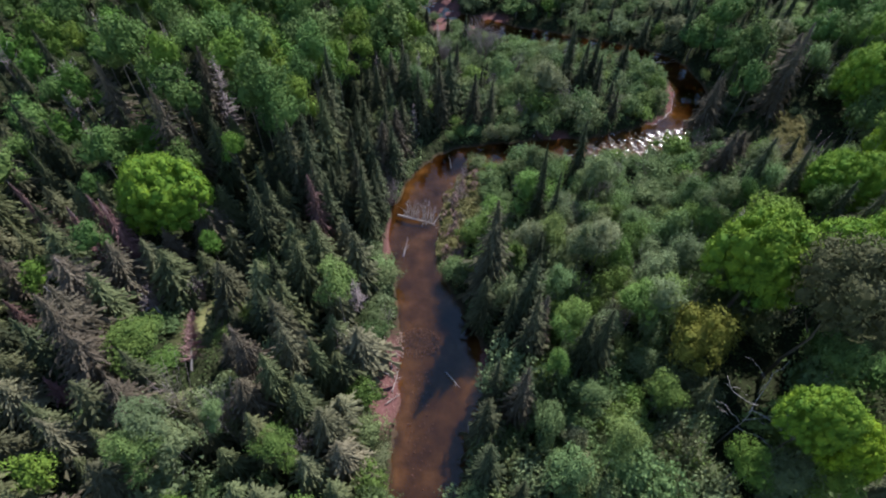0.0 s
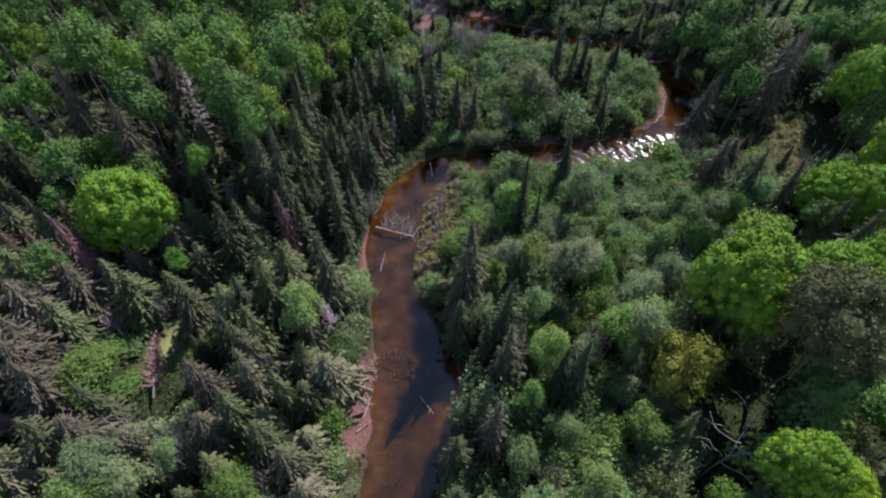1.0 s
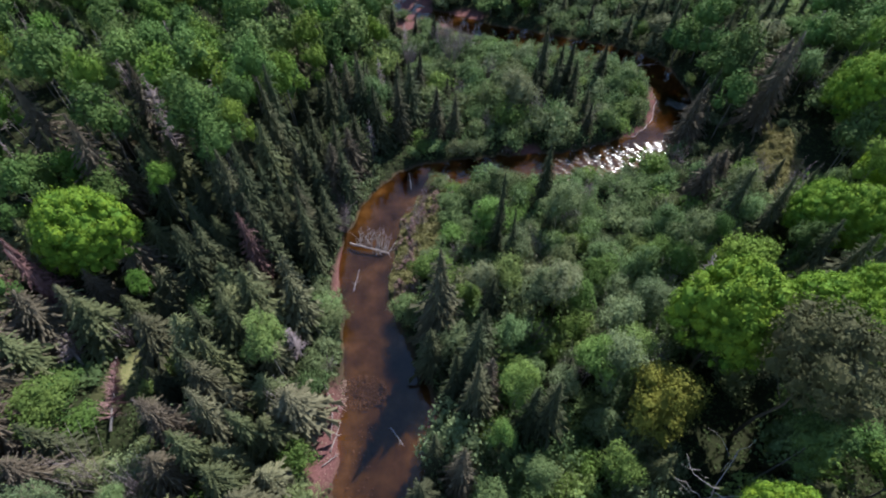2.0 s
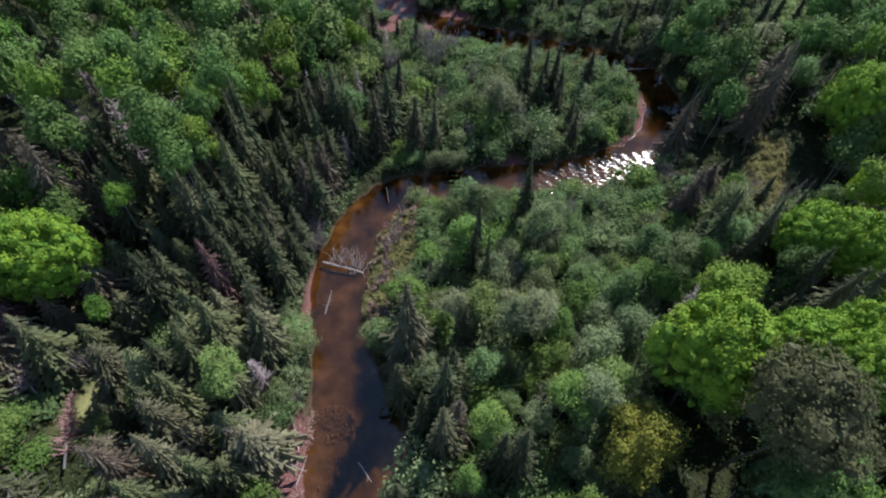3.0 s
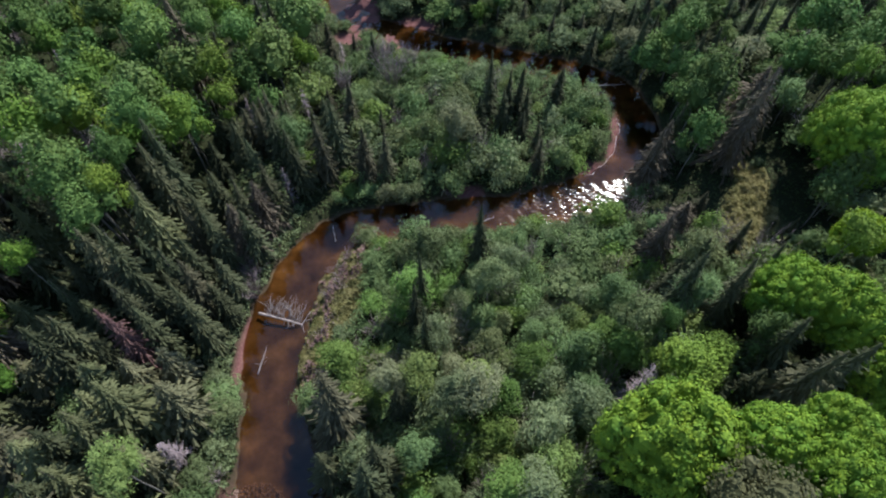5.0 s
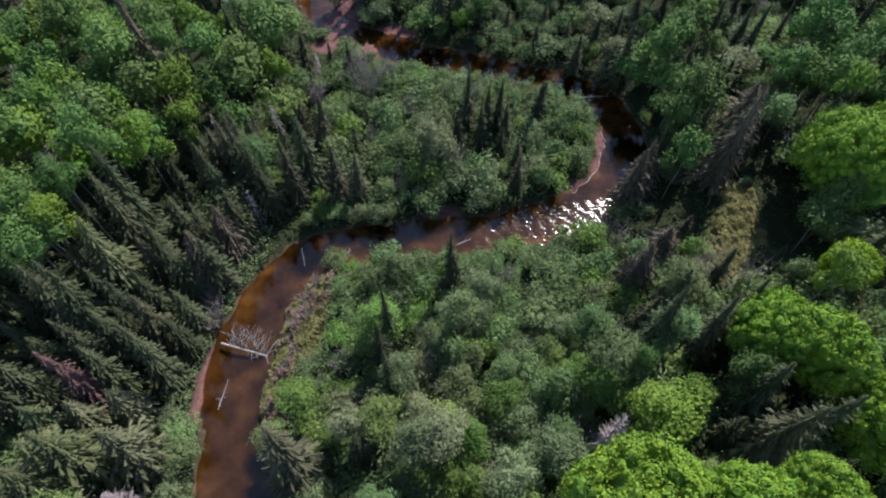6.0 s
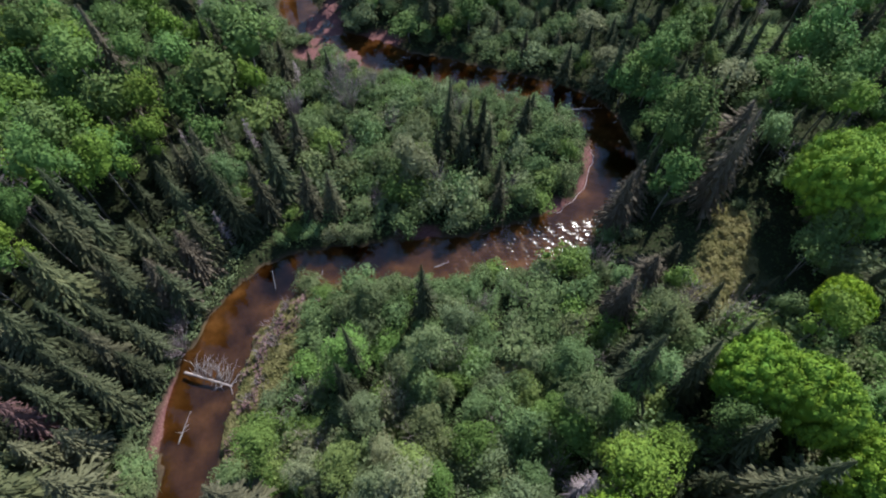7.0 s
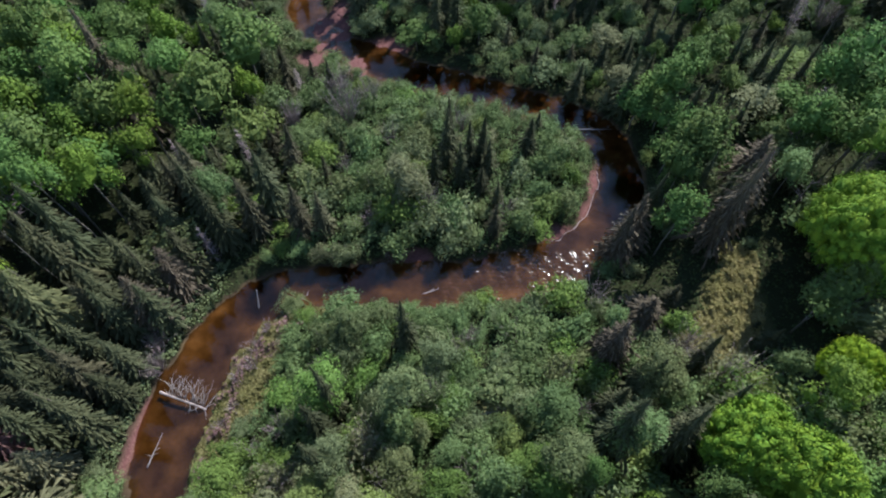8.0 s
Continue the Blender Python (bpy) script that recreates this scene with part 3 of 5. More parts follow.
def tree_meshes(kind, v, far=False):
    """Trunk and crown of one variant, at the kind's own height; far ones have fewer, larger clumps of leaves."""
    few, big = (0.42, 1.4) if far else (1.0, 1.0)
    rng = np.random.RandomState(100 * v + len(kind))
    h, r = HEIGHT[kind], RADIUS[kind]
    if kind == "spruce_tree":
        crown = spruce_shape(rng, h, r * (0.8 + 0.08 * v), 48, 14, 2, 0.38, wide=0.85)
        trunk = trunk_shape(rng, h * 0.97, 0.17, 0, 0)
        return trunk, crown, BARK, SPRUCE
    if kind == "fir_tree":
        return trunk_shape(rng, h * 0.96, 0.16, 0, 0), spruce_shape(rng, h, r * (0.9 + 0.08 * v), 40, 16, 3, 0.42, wide=0.9), BARK, FIR
    if kind == "grey_spruce":
        return trunk_shape(rng, h * 0.98, 0.17, 0, 0), spruce_shape(rng, h, r, 58, 22, 3, 0.5, wide=0.55), DEAD_DARK, GREY_SPRUCE
    if kind == "russet_spruce":
        return trunk_shape(rng, h * 0.98, 0.13, 0, 0), spruce_shape(rng, h, r, 36, 13, 3, 0.4, wide=0.6), DEAD_DARK, RUSSET
    if kind == "dead_spruce":
        return trunk_shape(rng, h, 0.16, 0, 0), dead_branches(rng, h, r, 130, 2, 0.04), DEAD_DARK, DEAD_DARK
    half = CROWN.get(kind, 0.58) * h
    if kind == "birch_tree":
        return trunk_shape(rng, h * 0.9, 0.16, 7, 1.5, 0.6), leafy_crown(rng, r, half, h - half, 9, 0.37, int(2600 * few), 0.24 * big, 0.6, 0.25, 0.2, 0.6, 0.2, 0.42, 0.25, 0.5, lumpy=0.2), GREY_BARK, BIRCH
    if kind == "maple_tree":
        return trunk_shape(rng, h * 0.85, 0.3, 9, 3.0, 0.55), leafy_crown(rng, r, half, h - half, 130, 0.14, 13000, 0.21, 0.30, 0.0, 0.16, 0.74, 0.02, heart=0.8, domed=True, lumpy=0.13), BARK, MAPLE
    if kind == "golden_tree":
        return trunk_shape(rng, h * 0.9, 0.14, 8, 1.8, 0.5), leafy_crown(rng, r, half, h - half, 26, 0.27, 5200, 0.2, fuzz=0.22, domed=True, lumpy=0.3), BARK, GOLD
    if kind == "ash_tree":
        return trunk_shape(rng, h * 0.9, 0.22, 10, 2.4, 0.5), leafy_crown(rng, r, half, h - half, 40, 0.24, 6500, 0.22, 0.7, heart=0.7, domed=True, lumpy=0.22), BARK, DULL
    if kind in ("alder_tree", "willow_tree"):
        return trunk_shape(rng, h * 0.85, 0.13, 8, 1.3, 0.5), leafy_crown(rng, r, half, h - half, 9, 0.36, int(3300 * few), 0.185 * big, 0.7, 0.2, 0.24, 0.56, 0.25, 0.45, 0.25, 0.5, lumpy=0.22), GREY_BARK, ALDER if kind == "alder_tree" else WILLOW
    # shrub: several leaning stems under a lumpy mass of leaves
    stems = []
    for i in range(5):
        a = i * 1.25 + rng.uniform(-0.3, 0.3)
        d = np.array([math.cos(a), math.sin(a), 0])
        stems.append(tube([d * 0.15 + [0, 0, -0.1], d * 0.6 + [0, 0, h * 0.4], d * 1.3 + [0, 0, h * 0.8]], [0.07, 0.05, 0.015], 4))
    return joined(stems), leafy_crown(rng, r, half, h - half, 8, 0.38, int(1750 * few), 0.19 * big, 0.75, 0.2, 0.28, 0.54, 0.3, 0.42, 0.2, 0.5, lumpy=0.24), GREY_BARK, ALDER if kind == "alder_shrub" else WILLOW


def template(kind, v, far=False):
    """Meshes of one variant; those of far trees have fewer sprays."""
    key = (kind, v, far)
    if key not in TEMPLATES:
        trunk, crown, tm, cm = tree_meshes(kind, v, far)
        if far and kind in CORE:
            cv, cf = crown
            crown = (cv, cf[(np.arange(len(cf)) % 20 < 11) | (np.arange(len(cf)) > len(cf) - CORE[kind])])
        low, top = ("stem", "crown") if kind.endswith("shrub") else ("trunk", "bare_crown" if kind == "dead_spruce" else "crown")
        TEMPLATES[key] = (mesh_of(low, *trunk, tm, True), mesh_of(top, *crown, cm), low, top, crown)
    return TEMPLATES[key]


def tree(kind, v, x, y, h, w, turn, z, lean=0.0, oval=1.0, tone=""):
    """One tree as a thing of its own: an Empty at its foot, trunk and crown under it."""
    a, b, low, top, _ = template(kind, v, math.hypot(x - 8, y - 48) > (42 if kind.endswith("shrub") else 52) and kind != "maple_tree")
    e = new(kind)
    s = h / HEIGHT[kind]
    e.matrix_basis = Matrix.Translation((x, y, z)) @ Euler((lean * math.cos(turn * 3), lean * math.sin(turn * 3), turn)).to_matrix().to_4x4() @ Matrix.Diagonal((w * oval, w / oval, s, 1))
    part(low, a, e)
    crown = tagged(part(top, b, e), kind="stuff" if kind == "dead_spruce" else "")
    crown.color = TINT[tone]
    if kind in CROWN:
        # a crown is about as deep as it is wide, however tall the tree
        k = min(max(1.2 * w * RADIUS[kind] / (CROWN[kind] * h), 0.45), 1.05)
        crown.matrix_basis = Matrix.Translation((0, 0, HEIGHT[kind] * (1 - k))) @ Matrix.Diagonal((1, 1, k, 1))
    text, cat, group = LABELS[kind]
    return tagged(e, text, cat, group)


STANDS = {}


def stand(kind, *rows):
    """Trees that stand out: x, y, height of the tip over the water, radius, tone."""
    STANDS.setdefault(kind, []).append(rows)


# low bank downstream
stand("spruce_tree", (-23.6, 43.4, 15.8), (-31.9, 49.1, 10.2), (-27.7, 54.1, 18.3), (-26.5, 56.4, 16.7))
stand("russet_spruce", (-47.4, 49.8, 18.5), (-53.0, 50.0, 17.0), (-48.1, 51.8, 17.9), (-52.0, 54.0, 16.0), (-19.8, 56.4, 18.5))
stand("fir_tree", (-41.0, 24.9, 16.1, 2.8), (-16.6, 25.6, 15.8, 2.2), (-20.9, 28.8, 17.1, 2.0), (-15.6, 31.6, 15.5, 1.7), (-13.5, 32.0, 10.8, 2.4),
      (-19.4, 32.3, 18.4, 2.0), (-11.5, 35.0, 11.8, 2.9), (-21.2, 36.9, 15.7, 2.6), (-21.7, 40.6, 14.1), (-25.2, 42.6, 15.7, 2.8), (-31.2, 44.2, 13.3),
      (-20.0, 45.2, 17.6), (-18.2, 48.3, 17.0), (-13.2, 49.5, 13.7))
stand("grey_spruce", (-38.0, 26.0, 14.0, 2.8), (-24.0, 27.0, 13.0, 2.6), (-44.8, 31.0, 16.3, 3.0), (-24.0, 31.5, 18.0, 2.0), (-46.3, 33.1, 20.9, 3.0),
      (-28.0, 34.0, 11.0), (-47.4, 35.5, 19.2, 3.0), (-50.0, 42.0, 17.0, 4.2), (-46.5, 45.5, 15.0, 3.0))
stand("alder_tree", (-18.7, 20.4, 12.3, 2.6, "g"), (-25.5, 23.0, 15.7, 1.6), (-41.3, 33.5, 11.2, 4.4, "g"))
stand("birch_tree", (-42.6, 36.5, 6.5, 4.2), (-48.3, 46.2, 18.0, 2.5), (-36.7, 52.9, 9.1, 2.2, "g"))
stand("alder_shrub", (-9.6, 24.8, 4.7, 3.0), (-10.6, 29.7, 5.8, 2.7), (-38.8, 34.2, 3.1, 3.3), (-41.0, 40.5, 3.2, 3.3), (-10.4, 42.0, 4.2, 2.6),
      (-10.0, 49.7, 3.9, 3.2), (-10.5, 51.8, 3.3, 3.5))
stand("willow_tree", (-32.8, 18.5, 16.1, 3.0), (-30.3, 20.5, 13.5, 3.1), (-32.1, 21.4, 17.3, 3.0), (-14.2, 40.4, 16.8, 3.1))
stand("maple_tree", (-43.4, 57.8, 19.6, 6.5))
# tall woods of the outer bank
stand("spruce_tree", (-18.3, 58.2, 15.3), (-12.9, 59.8, 18.0), (-19.9, 60.8, 18.3), (-17.6, 62.6, 15.4), (-11.5, 63.9, 11.7), (-16.9, 64.3, 13.2),
      (-14.6, 65.0, 15.6), (-21.9, 65.1, 22.5), (-24.5, 65.6, 21.2), (-17.6, 66.2, 16.0), (-26.3, 66.5, 21.3), (-11.8, 67.8, 11.9), (-37.5, 67.9, 19.3),
      (-15.6, 68.5, 15.7), (-23.5, 70.9, 18.1), (-13.4, 72.6, 15.3), (-17.0, 73.5, 15.5), (-9.7, 74.6, 13.6), (-15.8, 75.1, 16.4), (-20.5, 78.0, 23.0),
      (-11.2, 78.5, 16.1), (-15.0, 80.2, 15.0), (-20.8, 80.7, 24.8), (-16.6, 82.2, 12.2), (-8.7, 83.2, 13.8), (-15.1, 86.0, 11.0), (-10.8, 86.7, 15.5),
      (-18.2, 88.6, 12.7))
stand("spruce_tree", (-13.8, 89.8, 16.0), (-7.8, 91.1, 18.2), (-8.9, 93.4, 19.0), (-11.1, 94.2, 16.5), (-13.7, 94.5, 14.8), (-16.1, 94.9, 14.1),
      (-11.5, 96.6, 14.8), (-8.5, 97.2, 13.9), (-8.0, 99.1, 13.1))
stand("fir_tree", (-20.4, 71.3, 21.6))
stand("grey_spruce", (-45.3, 68.1, 24.5, 3.0), (-11.5, 75.5, 14.0), (-57.2, 77.3, 24.0, 3.0), (-9.6, 80.5, 13.0), (-44.3, 85.6, 21.9, 2.9),
      (-27.3, 111.3, 25.8, 3.0))
stand("dead_spruce", (-41.3, 82.0, 22.6, 3.2), (-13.0, 44.5, 9.5, 2.0))
stand("birch_tree", (-53.4, 62.3, 20.8, 3.4), (-33.6, 64.5, 19.4, 2.3, "y"), (-55.6, 68.6, 16.4, 4.8), (-25.5, 69.4, 23.5, 4.0), (-24.2, 73.3, 23.9, 2.8, "y"),
      (-26.8, 73.3, 24.9, 4.6), (-29.5, 74.9, 26.1, 5.4), (-45.2, 75.0, 24.3, 4.6), (-24.2, 77.6, 25.0, 2.7), (-46.8, 79.1, 27.9, 3.0, "y"),
      (-33.5, 79.5, 21.5, 4.0), (-36.4, 81.5, 26.6, 4.0, "y"), (-55.1, 82.3, 28.6, 4.8), (-33.9, 84.4, 26.9, 3.5), (-24.0, 85.8, 26.4, 3.9),
      (-34.1, 86.8, 24.9, 4.5, "y"), (-25.6, 88.2, 27.0, 4.5, "d"), (-20.9, 89.1, 21.1, 4.1, "y"), (-45.8, 89.4, 25.3, 4.3))
stand("birch_tree", (-43.1, 93.2, 24.4, 3.6), (-22.8, 93.5, 17.4, 4.0), (-17.2, 97.0, 17.8, 2.7, "y"), (-7.5, 99.4, 8.6, 3.3, "d"), (-19.3, 102.3, 20.9, 3.5, "y"),
      (-29.3, 106.9, 24.3, 3.9), (-12.1, 110.2, 18.7, 6.1, "d"), (-16.7, 110.9, 21.6, 3.8), (-22.8, 111.3, 22.0, 2.9), (-40.8, 114.7, 23.9, 4.3),
      (-9.5, 122.7, 18.3, 6.0, "d"))
# inside of the bend
stand("spruce_tree", (5.8, 13.0, 15.0), (5.2, 19.0, 15.5), (5.5, 24.5, 15.0), (6.6, 28.9, 15.7, 1.6), (10.3, 34.0, 14.5, 1.6), (17.4, 32.8, 18.5),
      (19.2, 33.0, 20.2), (11.6, 34.7, 20.3), (22.9, 39.8, 10.8), (11.3, 39.8, 19.9), (12.1, 41.7, 18.7), (5.8, 42.5, 13.0), (6.6, 47.2, 22.3, 2.5),
      (13.7, 48.7, 15.0), (16.8, 57.2, 19.4, 1.3), (15.0, 61.5, 17.0, 1.5), (15.9, 64.5, 18.4, 1.0), (24.0, 66.5, 14.2, 1.1), (23.7, 73.2, 16.3, 1.5))
stand("fir_tree", (31.7, 27.4, 15.0, 1.8))
stand("grey_spruce", (9.0, 26.5, 17.2, 1.8), (12.4, 36.5, 16.8, 1.8))
stand("dead_spruce", (40.7, 50.3, 19.0, 2.3))
stand("alder_tree", (14.4, 18.7, 11.8, 3.2), (17.7, 26.9, 13.7, 2.3), (26.9, 27.4, 13.0, 2.7, "g"), (13.8, 30.0, 14.9, 1.6, "g"), (15.9, 35.3, 17.0, 2.5, "g"),
      (25.5, 39.6, 15.7, 2.9), (15.9, 43.2, 13.5, 2.2), (25.4, 46.5, 9.5, 2.7, "g"), (26.1, 50.5, 11.2, 2.7), (36.6, 51.4, 10.5, 2.2), (10.6, 51.7, 9.2, 2.0, "g"),
      (5.9, 54.5, 12.5, 2.9, "g"), (30.3, 55.8, 9.6, 3.3), (40.9, 56.1, 12.2, 3.4, "g"), (36.8, 57.0, 10.4, 3.2), (24.3, 57.4, 9.1, 3.5),
      (38.7, 58.1, 11.1, 2.9, "g"), (42.6, 58.4, 17.0, 3.1), (42.2, 65.1, 10.1, 3.2))
stand("alder_tree", (24.8, 65.1, 14.6, 3.1), (14.5, 65.5, 10.8, 3.6), (16.2, 74.4, 8.9, 3.1))
stand("birch_tree", (31.2, 17.9, 17.5, 2.8, "g"), (39.9, 16.0, 18.0, 3.0, "y"), (44.6, 28.2, 20.8, 3.2, "d"), (15.8, 37.8, 10.0, 2.6), (45.1, 50.8, 20.4, 4.2, "y"),
      (44.4, 53.1, 16.6, 2.9, "y"), (44.5, 57.2, 18.1, 1.6))
stand("alder_shrub", (24.3, 29.0, 7.1, 2.8), (28.1, 36.2, 6.1, 3.2), (22.5, 43.4, 6.5, 1.9, "g"), (1.4, 52.5, 3.6, 2.5), (7.4, 57.3, 2.8, 2.8),
      (33.7, 61.2, 5.8, 2.8), (40.1, 64.2, 3.7, 2.3), (11.4, 65.3, 2.5, 2.8), (8.2, 65.6, 4.4, 2.7), (10.1, 67.9, 3.6, 2.8), (42.9, 67.9, 6.8, 2.5),
      (36.6, 68.9, 5.3, 3.8), (8.8, 72.7, 4.4, 2.8), (19.5, 73.1, 6.9, 2.7), (13.1, 73.4, 6.6, 3.1), (39.9, 73.8, 5.4, 3.8), (41.7, 76.4, 5.4, 3.4),
      (14.5, 76.8, 6.0, 3.8), (19.3, 76.9, 5.0, 2.8), (8.5, 77.3, 1.6, 1.9))
stand("alder_shrub", (6.2, 79.4, 2.4, 2.7), (31.5, 80.4, 3.2, 2.4), (33.3, 81.7, 2.4, 2.7), (44.3, 82.0, 6.2, 3.6))
stand("willow_tree", (19.2, 19.7, 17.6, 2.7), (21.7, 37.6, 11.4, 2.5), (28.1, 39.3, 16.2, 3.3), (30.6, 41.6, 13.5, 3.6), (30.9, 46.4, 13.7, 3.6),
      (35.2, 48.5, 14.4, 3.4), (19.9, 49.4, 15.1, 2.9), (22.7, 49.9, 15.5, 3.2), (13.1, 50.7, 14.4, 2.7), (16.1, 52.0, 14.6, 2.9), (23.3, 52.4, 11.0, 3.2),
      (31.3, 54.1, 8.0, 3.3), (17.7, 57.6, 13.5, 2.7), (28.1, 70.8, 9.1, 3.1))
stand("maple_tree", (36.8, 20.6, 23.8, 3.5), (40.6, 19.4, 21.0, 3.4, "y"), (40.9, 42.2, 24.7, 6.5))
stand("willow_shrub", (27.4, 73.5, 6.3, 2.6))
stand("ash_tree", (44.3, 33.8, 29.0, 5.4))
stand("golden_tree", (32.5, 34.1, 17.0, 4.2))
# point and far bank
stand("spruce_tree", (-5.2, 88.6, 15.5), (-1.5, 91.2, 15.0), (5.2, 91.5, 13.0), (8.6, 91.8, 12.0), (34.5, 93.6, 9.0), (0.3, 95.2, 16.2), (7.2, 101.4, 8.4),
      (25.0, 102.0, 11.0), (29.0, 102.5, 12.0), (1.4, 103.5, 13.0), (33.2, 104.7, 10.4), (26.2, 105.6, 15.5), (29.9, 105.8, 13.3), (31.8, 106.5, 13.6),
      (8.6, 107.5, 6.3), (26.9, 108.1, 16.0), (39.6, 109.8, 11.0), (39.9, 112.9, 7.4), (-2.2, 114.2, 6.7), (41.4, 115.6, 6.6), (4.2, 122.0, 10.3),
      (48.4, 126.0, 9.0), (53.0, 132.0, 9.2), (41.0, 132.0, 8.0), (52.0, 146.0, 10.0))
stand("grey_spruce", (52.6, 91.0, 13.6))
stand("alder_tree", (-5.9, 91.3, 14.5, 3.2), (2.1, 107.3, 7.5, 3.5))
stand("birch_tree", (17.8, 137.7, 6.8, 4.4), (30.1, 139.8, 10.2, 3.9))
stand("alder_shrub", (5.3, 88.6, 2.9, 2.3), (20.0, 89.3, 4.6, 2.7), (12.8, 92.1, 5.1, 2.3), (-5.3, 93.1, 6.4, 2.4), (38.5, 94.2, 6.1, 2.7), (-3.0, 95.6, 4.0, 2.4),
      (45.6, 99.5, 5.1, 2.5), (4.2, 100.0, 6.5, 3.3), (40.9, 100.9, 5.2, 2.9), (5.1, 105.2, 6.2, 4.0), (12.8, 107.0, 6.2, 2.9), (44.1, 108.3, 6.1, 3.1),
      (11.3, 109.3, 6.5, 3.5), (3.5, 109.9, 5.1, 3.1), (43.0, 116.2, 3.9, 3.2), (17.9, 116.6, 5.8, 3.7), (17.6, 122.9, 3.0, 3.2), (34.6, 132.4, 4.5, 3.5))
stand("willow_tree", (21.0, 97.9, 12.0, 3.9), (53.7, 137.3, 8.0, 3.7))
# right side
stand("spruce_tree", (61.6, 51.1, 23.0), (57.4, 54.6, 20.1), (60.6, 57.9, 18.3), (54.9, 62.2, 19.9), (48.5, 62.6, 21.6), (56.8, 64.4, 16.3), (60.2, 65.8, 18.5),
      (49.0, 66.3, 13.0), (53.3, 69.4, 14.6), (52.5, 71.0, 9.1), (79.0, 74.5, 18.0), (69.6, 76.3, 10.4), (69.4, 79.2, 5.2), (81.0, 82.0, 19.0), (66.2, 97.0, 16.0),
      (57.2, 97.5, 14.0), (81.0, 97.5, 19.0), (68.6, 98.0, 16.0), (63.5, 98.5, 17.0), (67.6, 107.0, 14.7), (65.1, 109.3, 17.6), (68.2, 110.3, 16.5),
      (66.2, 112.8, 17.1), (64.0, 113.7, 15.9), (56.5, 121.5, 15.0), (68.5, 140.6, 9.0))
stand("fir_tree", (57.0, 49.9, 24.1, 2.8))
stand("grey_spruce", (49.9, 74.2, 14.0), (55.0, 79.5, 9.5, 2.3), (65.4, 92.1, 24.1, 2.5), (55.1, 93.7, 12.8), (70.6, 101.8, 17.0, 3.2))
stand("dead_spruce", (81.0, 112.0, 17.0))
stand("alder_tree", (50.1, 62.0, 16.8, 2.8), (56.3, 67.7, 10.7, 3.1), (54.0, 69.6, 14.1, 3.4, "d"))
stand("birch_tree", (49.0, 53.4, 17.5, 2.6, "y"), (56.8, 56.6, 17.3, 3.1, "d"), (66.8, 66.1, 23.2, 2.8, "y"), (73.3, 78.3, 18.0, 3.9, "d"),
      (77.4, 79.4, 19.6, 2.4, "g"), (75.6, 80.1, 19.8, 2.6, "d"), (58.6, 91.3, 16.5, 3.5), (83.1, 98.7, 22.6, 2.8, "y"), (60.9, 100.5, 15.7, 3.5, "d"),
      (91.5, 102.0, 20.0, 4.0), (64.2, 104.0, 18.7, 5.3, "d"), (84.0, 104.0, 20.0, 4.0), (61.2, 104.3, 16.1, 2.5, "d"), (61.5, 107.5, 11.0, 4.0),
      (88.0, 108.0, 21.0, 4.0), (80.0, 109.0, 18.0, 4.0), (83.6, 109.0, 17.6, 4.8, "d"), (63.0, 112.0, 13.0, 4.0))
stand("birch_tree", (93.0, 112.0, 22.0, 4.0), (86.0, 113.5, 20.0, 4.0), (86.1, 117.2, 23.0, 5.0), (61.7, 117.5, 17.7, 4.2), (81.1, 117.5, 12.5, 4.1),
      (58.1, 118.5, 9.8, 4.3), (60.3, 120.7, 10.7, 4.2), (66.0, 125.0, 15.0, 4.0), (70.0, 128.1, 13.9, 4.2))
stand("alder_shrub", (47.7, 69.1, 6.4, 2.3), (48.2, 70.9, 6.3, 2.7))
stand("willow_tree", (75.1, 116.6, 12.1, 4.5), (55.9, 125.8, 8.0, 3.9), (84.0, 127.3, 10.6, 5.0))
stand("maple_tree", (52.2, 38.1, 26.6, 3.7), (49.0, 41.8, 25.0, 4.4), (54.4, 42.9, 25.0, 3.6), (69.0, 51.0, 19.0, 5.0), (63.8, 58.2, 21.0, 4.8),
      (60.3, 61.0, 19.2, 4.8), (72.8, 70.2, 17.8, 3.0, "y"), (77.3, 84.8, 23.7, 5.2), (79.4, 88.3, 21.1, 6.9), (88.0, 94.0, 19.0, 5.0))


def gap(x, y):
    """Openings in the trees."""
    m = np.zeros(np.shape(x), bool)
    for cx, cy, rx, ry in ((73.5, 80, 4.5, 9), (75, 92, 3.8, 7), (61, 86.5, 5.5, 4.5), (54, 84, 3, 4.5), (65.5, 93, 3, 4), (43.5, 32.5, 4.5, 4), (-36, 69, 6, 7.5), (-42, 31, 4.5, 3.4), (38.5, 26.5, 4.5, 4.2), (35, 23.5, 3.6, 3.6), (34.5, 20.5, 2.8, 2.6), (-0.6, 63.6, 2.2, 2.4), (-3.5, 131.0, 4.5, 5.5), (-79, 81, 4.5, 5.5), (-65, 86, 3.5, 5.5), (-52, 74, 2.5, 5), (-32.5, 29.5, 3, 3.5), (45.8, 37, 4, 3.5), (-33, 60, 3, 5), (49, 85, 2.2, 3.5), (-31, 49, 2.5, 4), (36, 31.8, 3.6, 3.6), (40, 36.5, 3, 2.6), (-36, 37, 2.8, 7), (-32.5, 33, 3.2, 5)):
        m |= np.hypot((x - cx) / rx, (y - cy) / ry) < 1
    return m


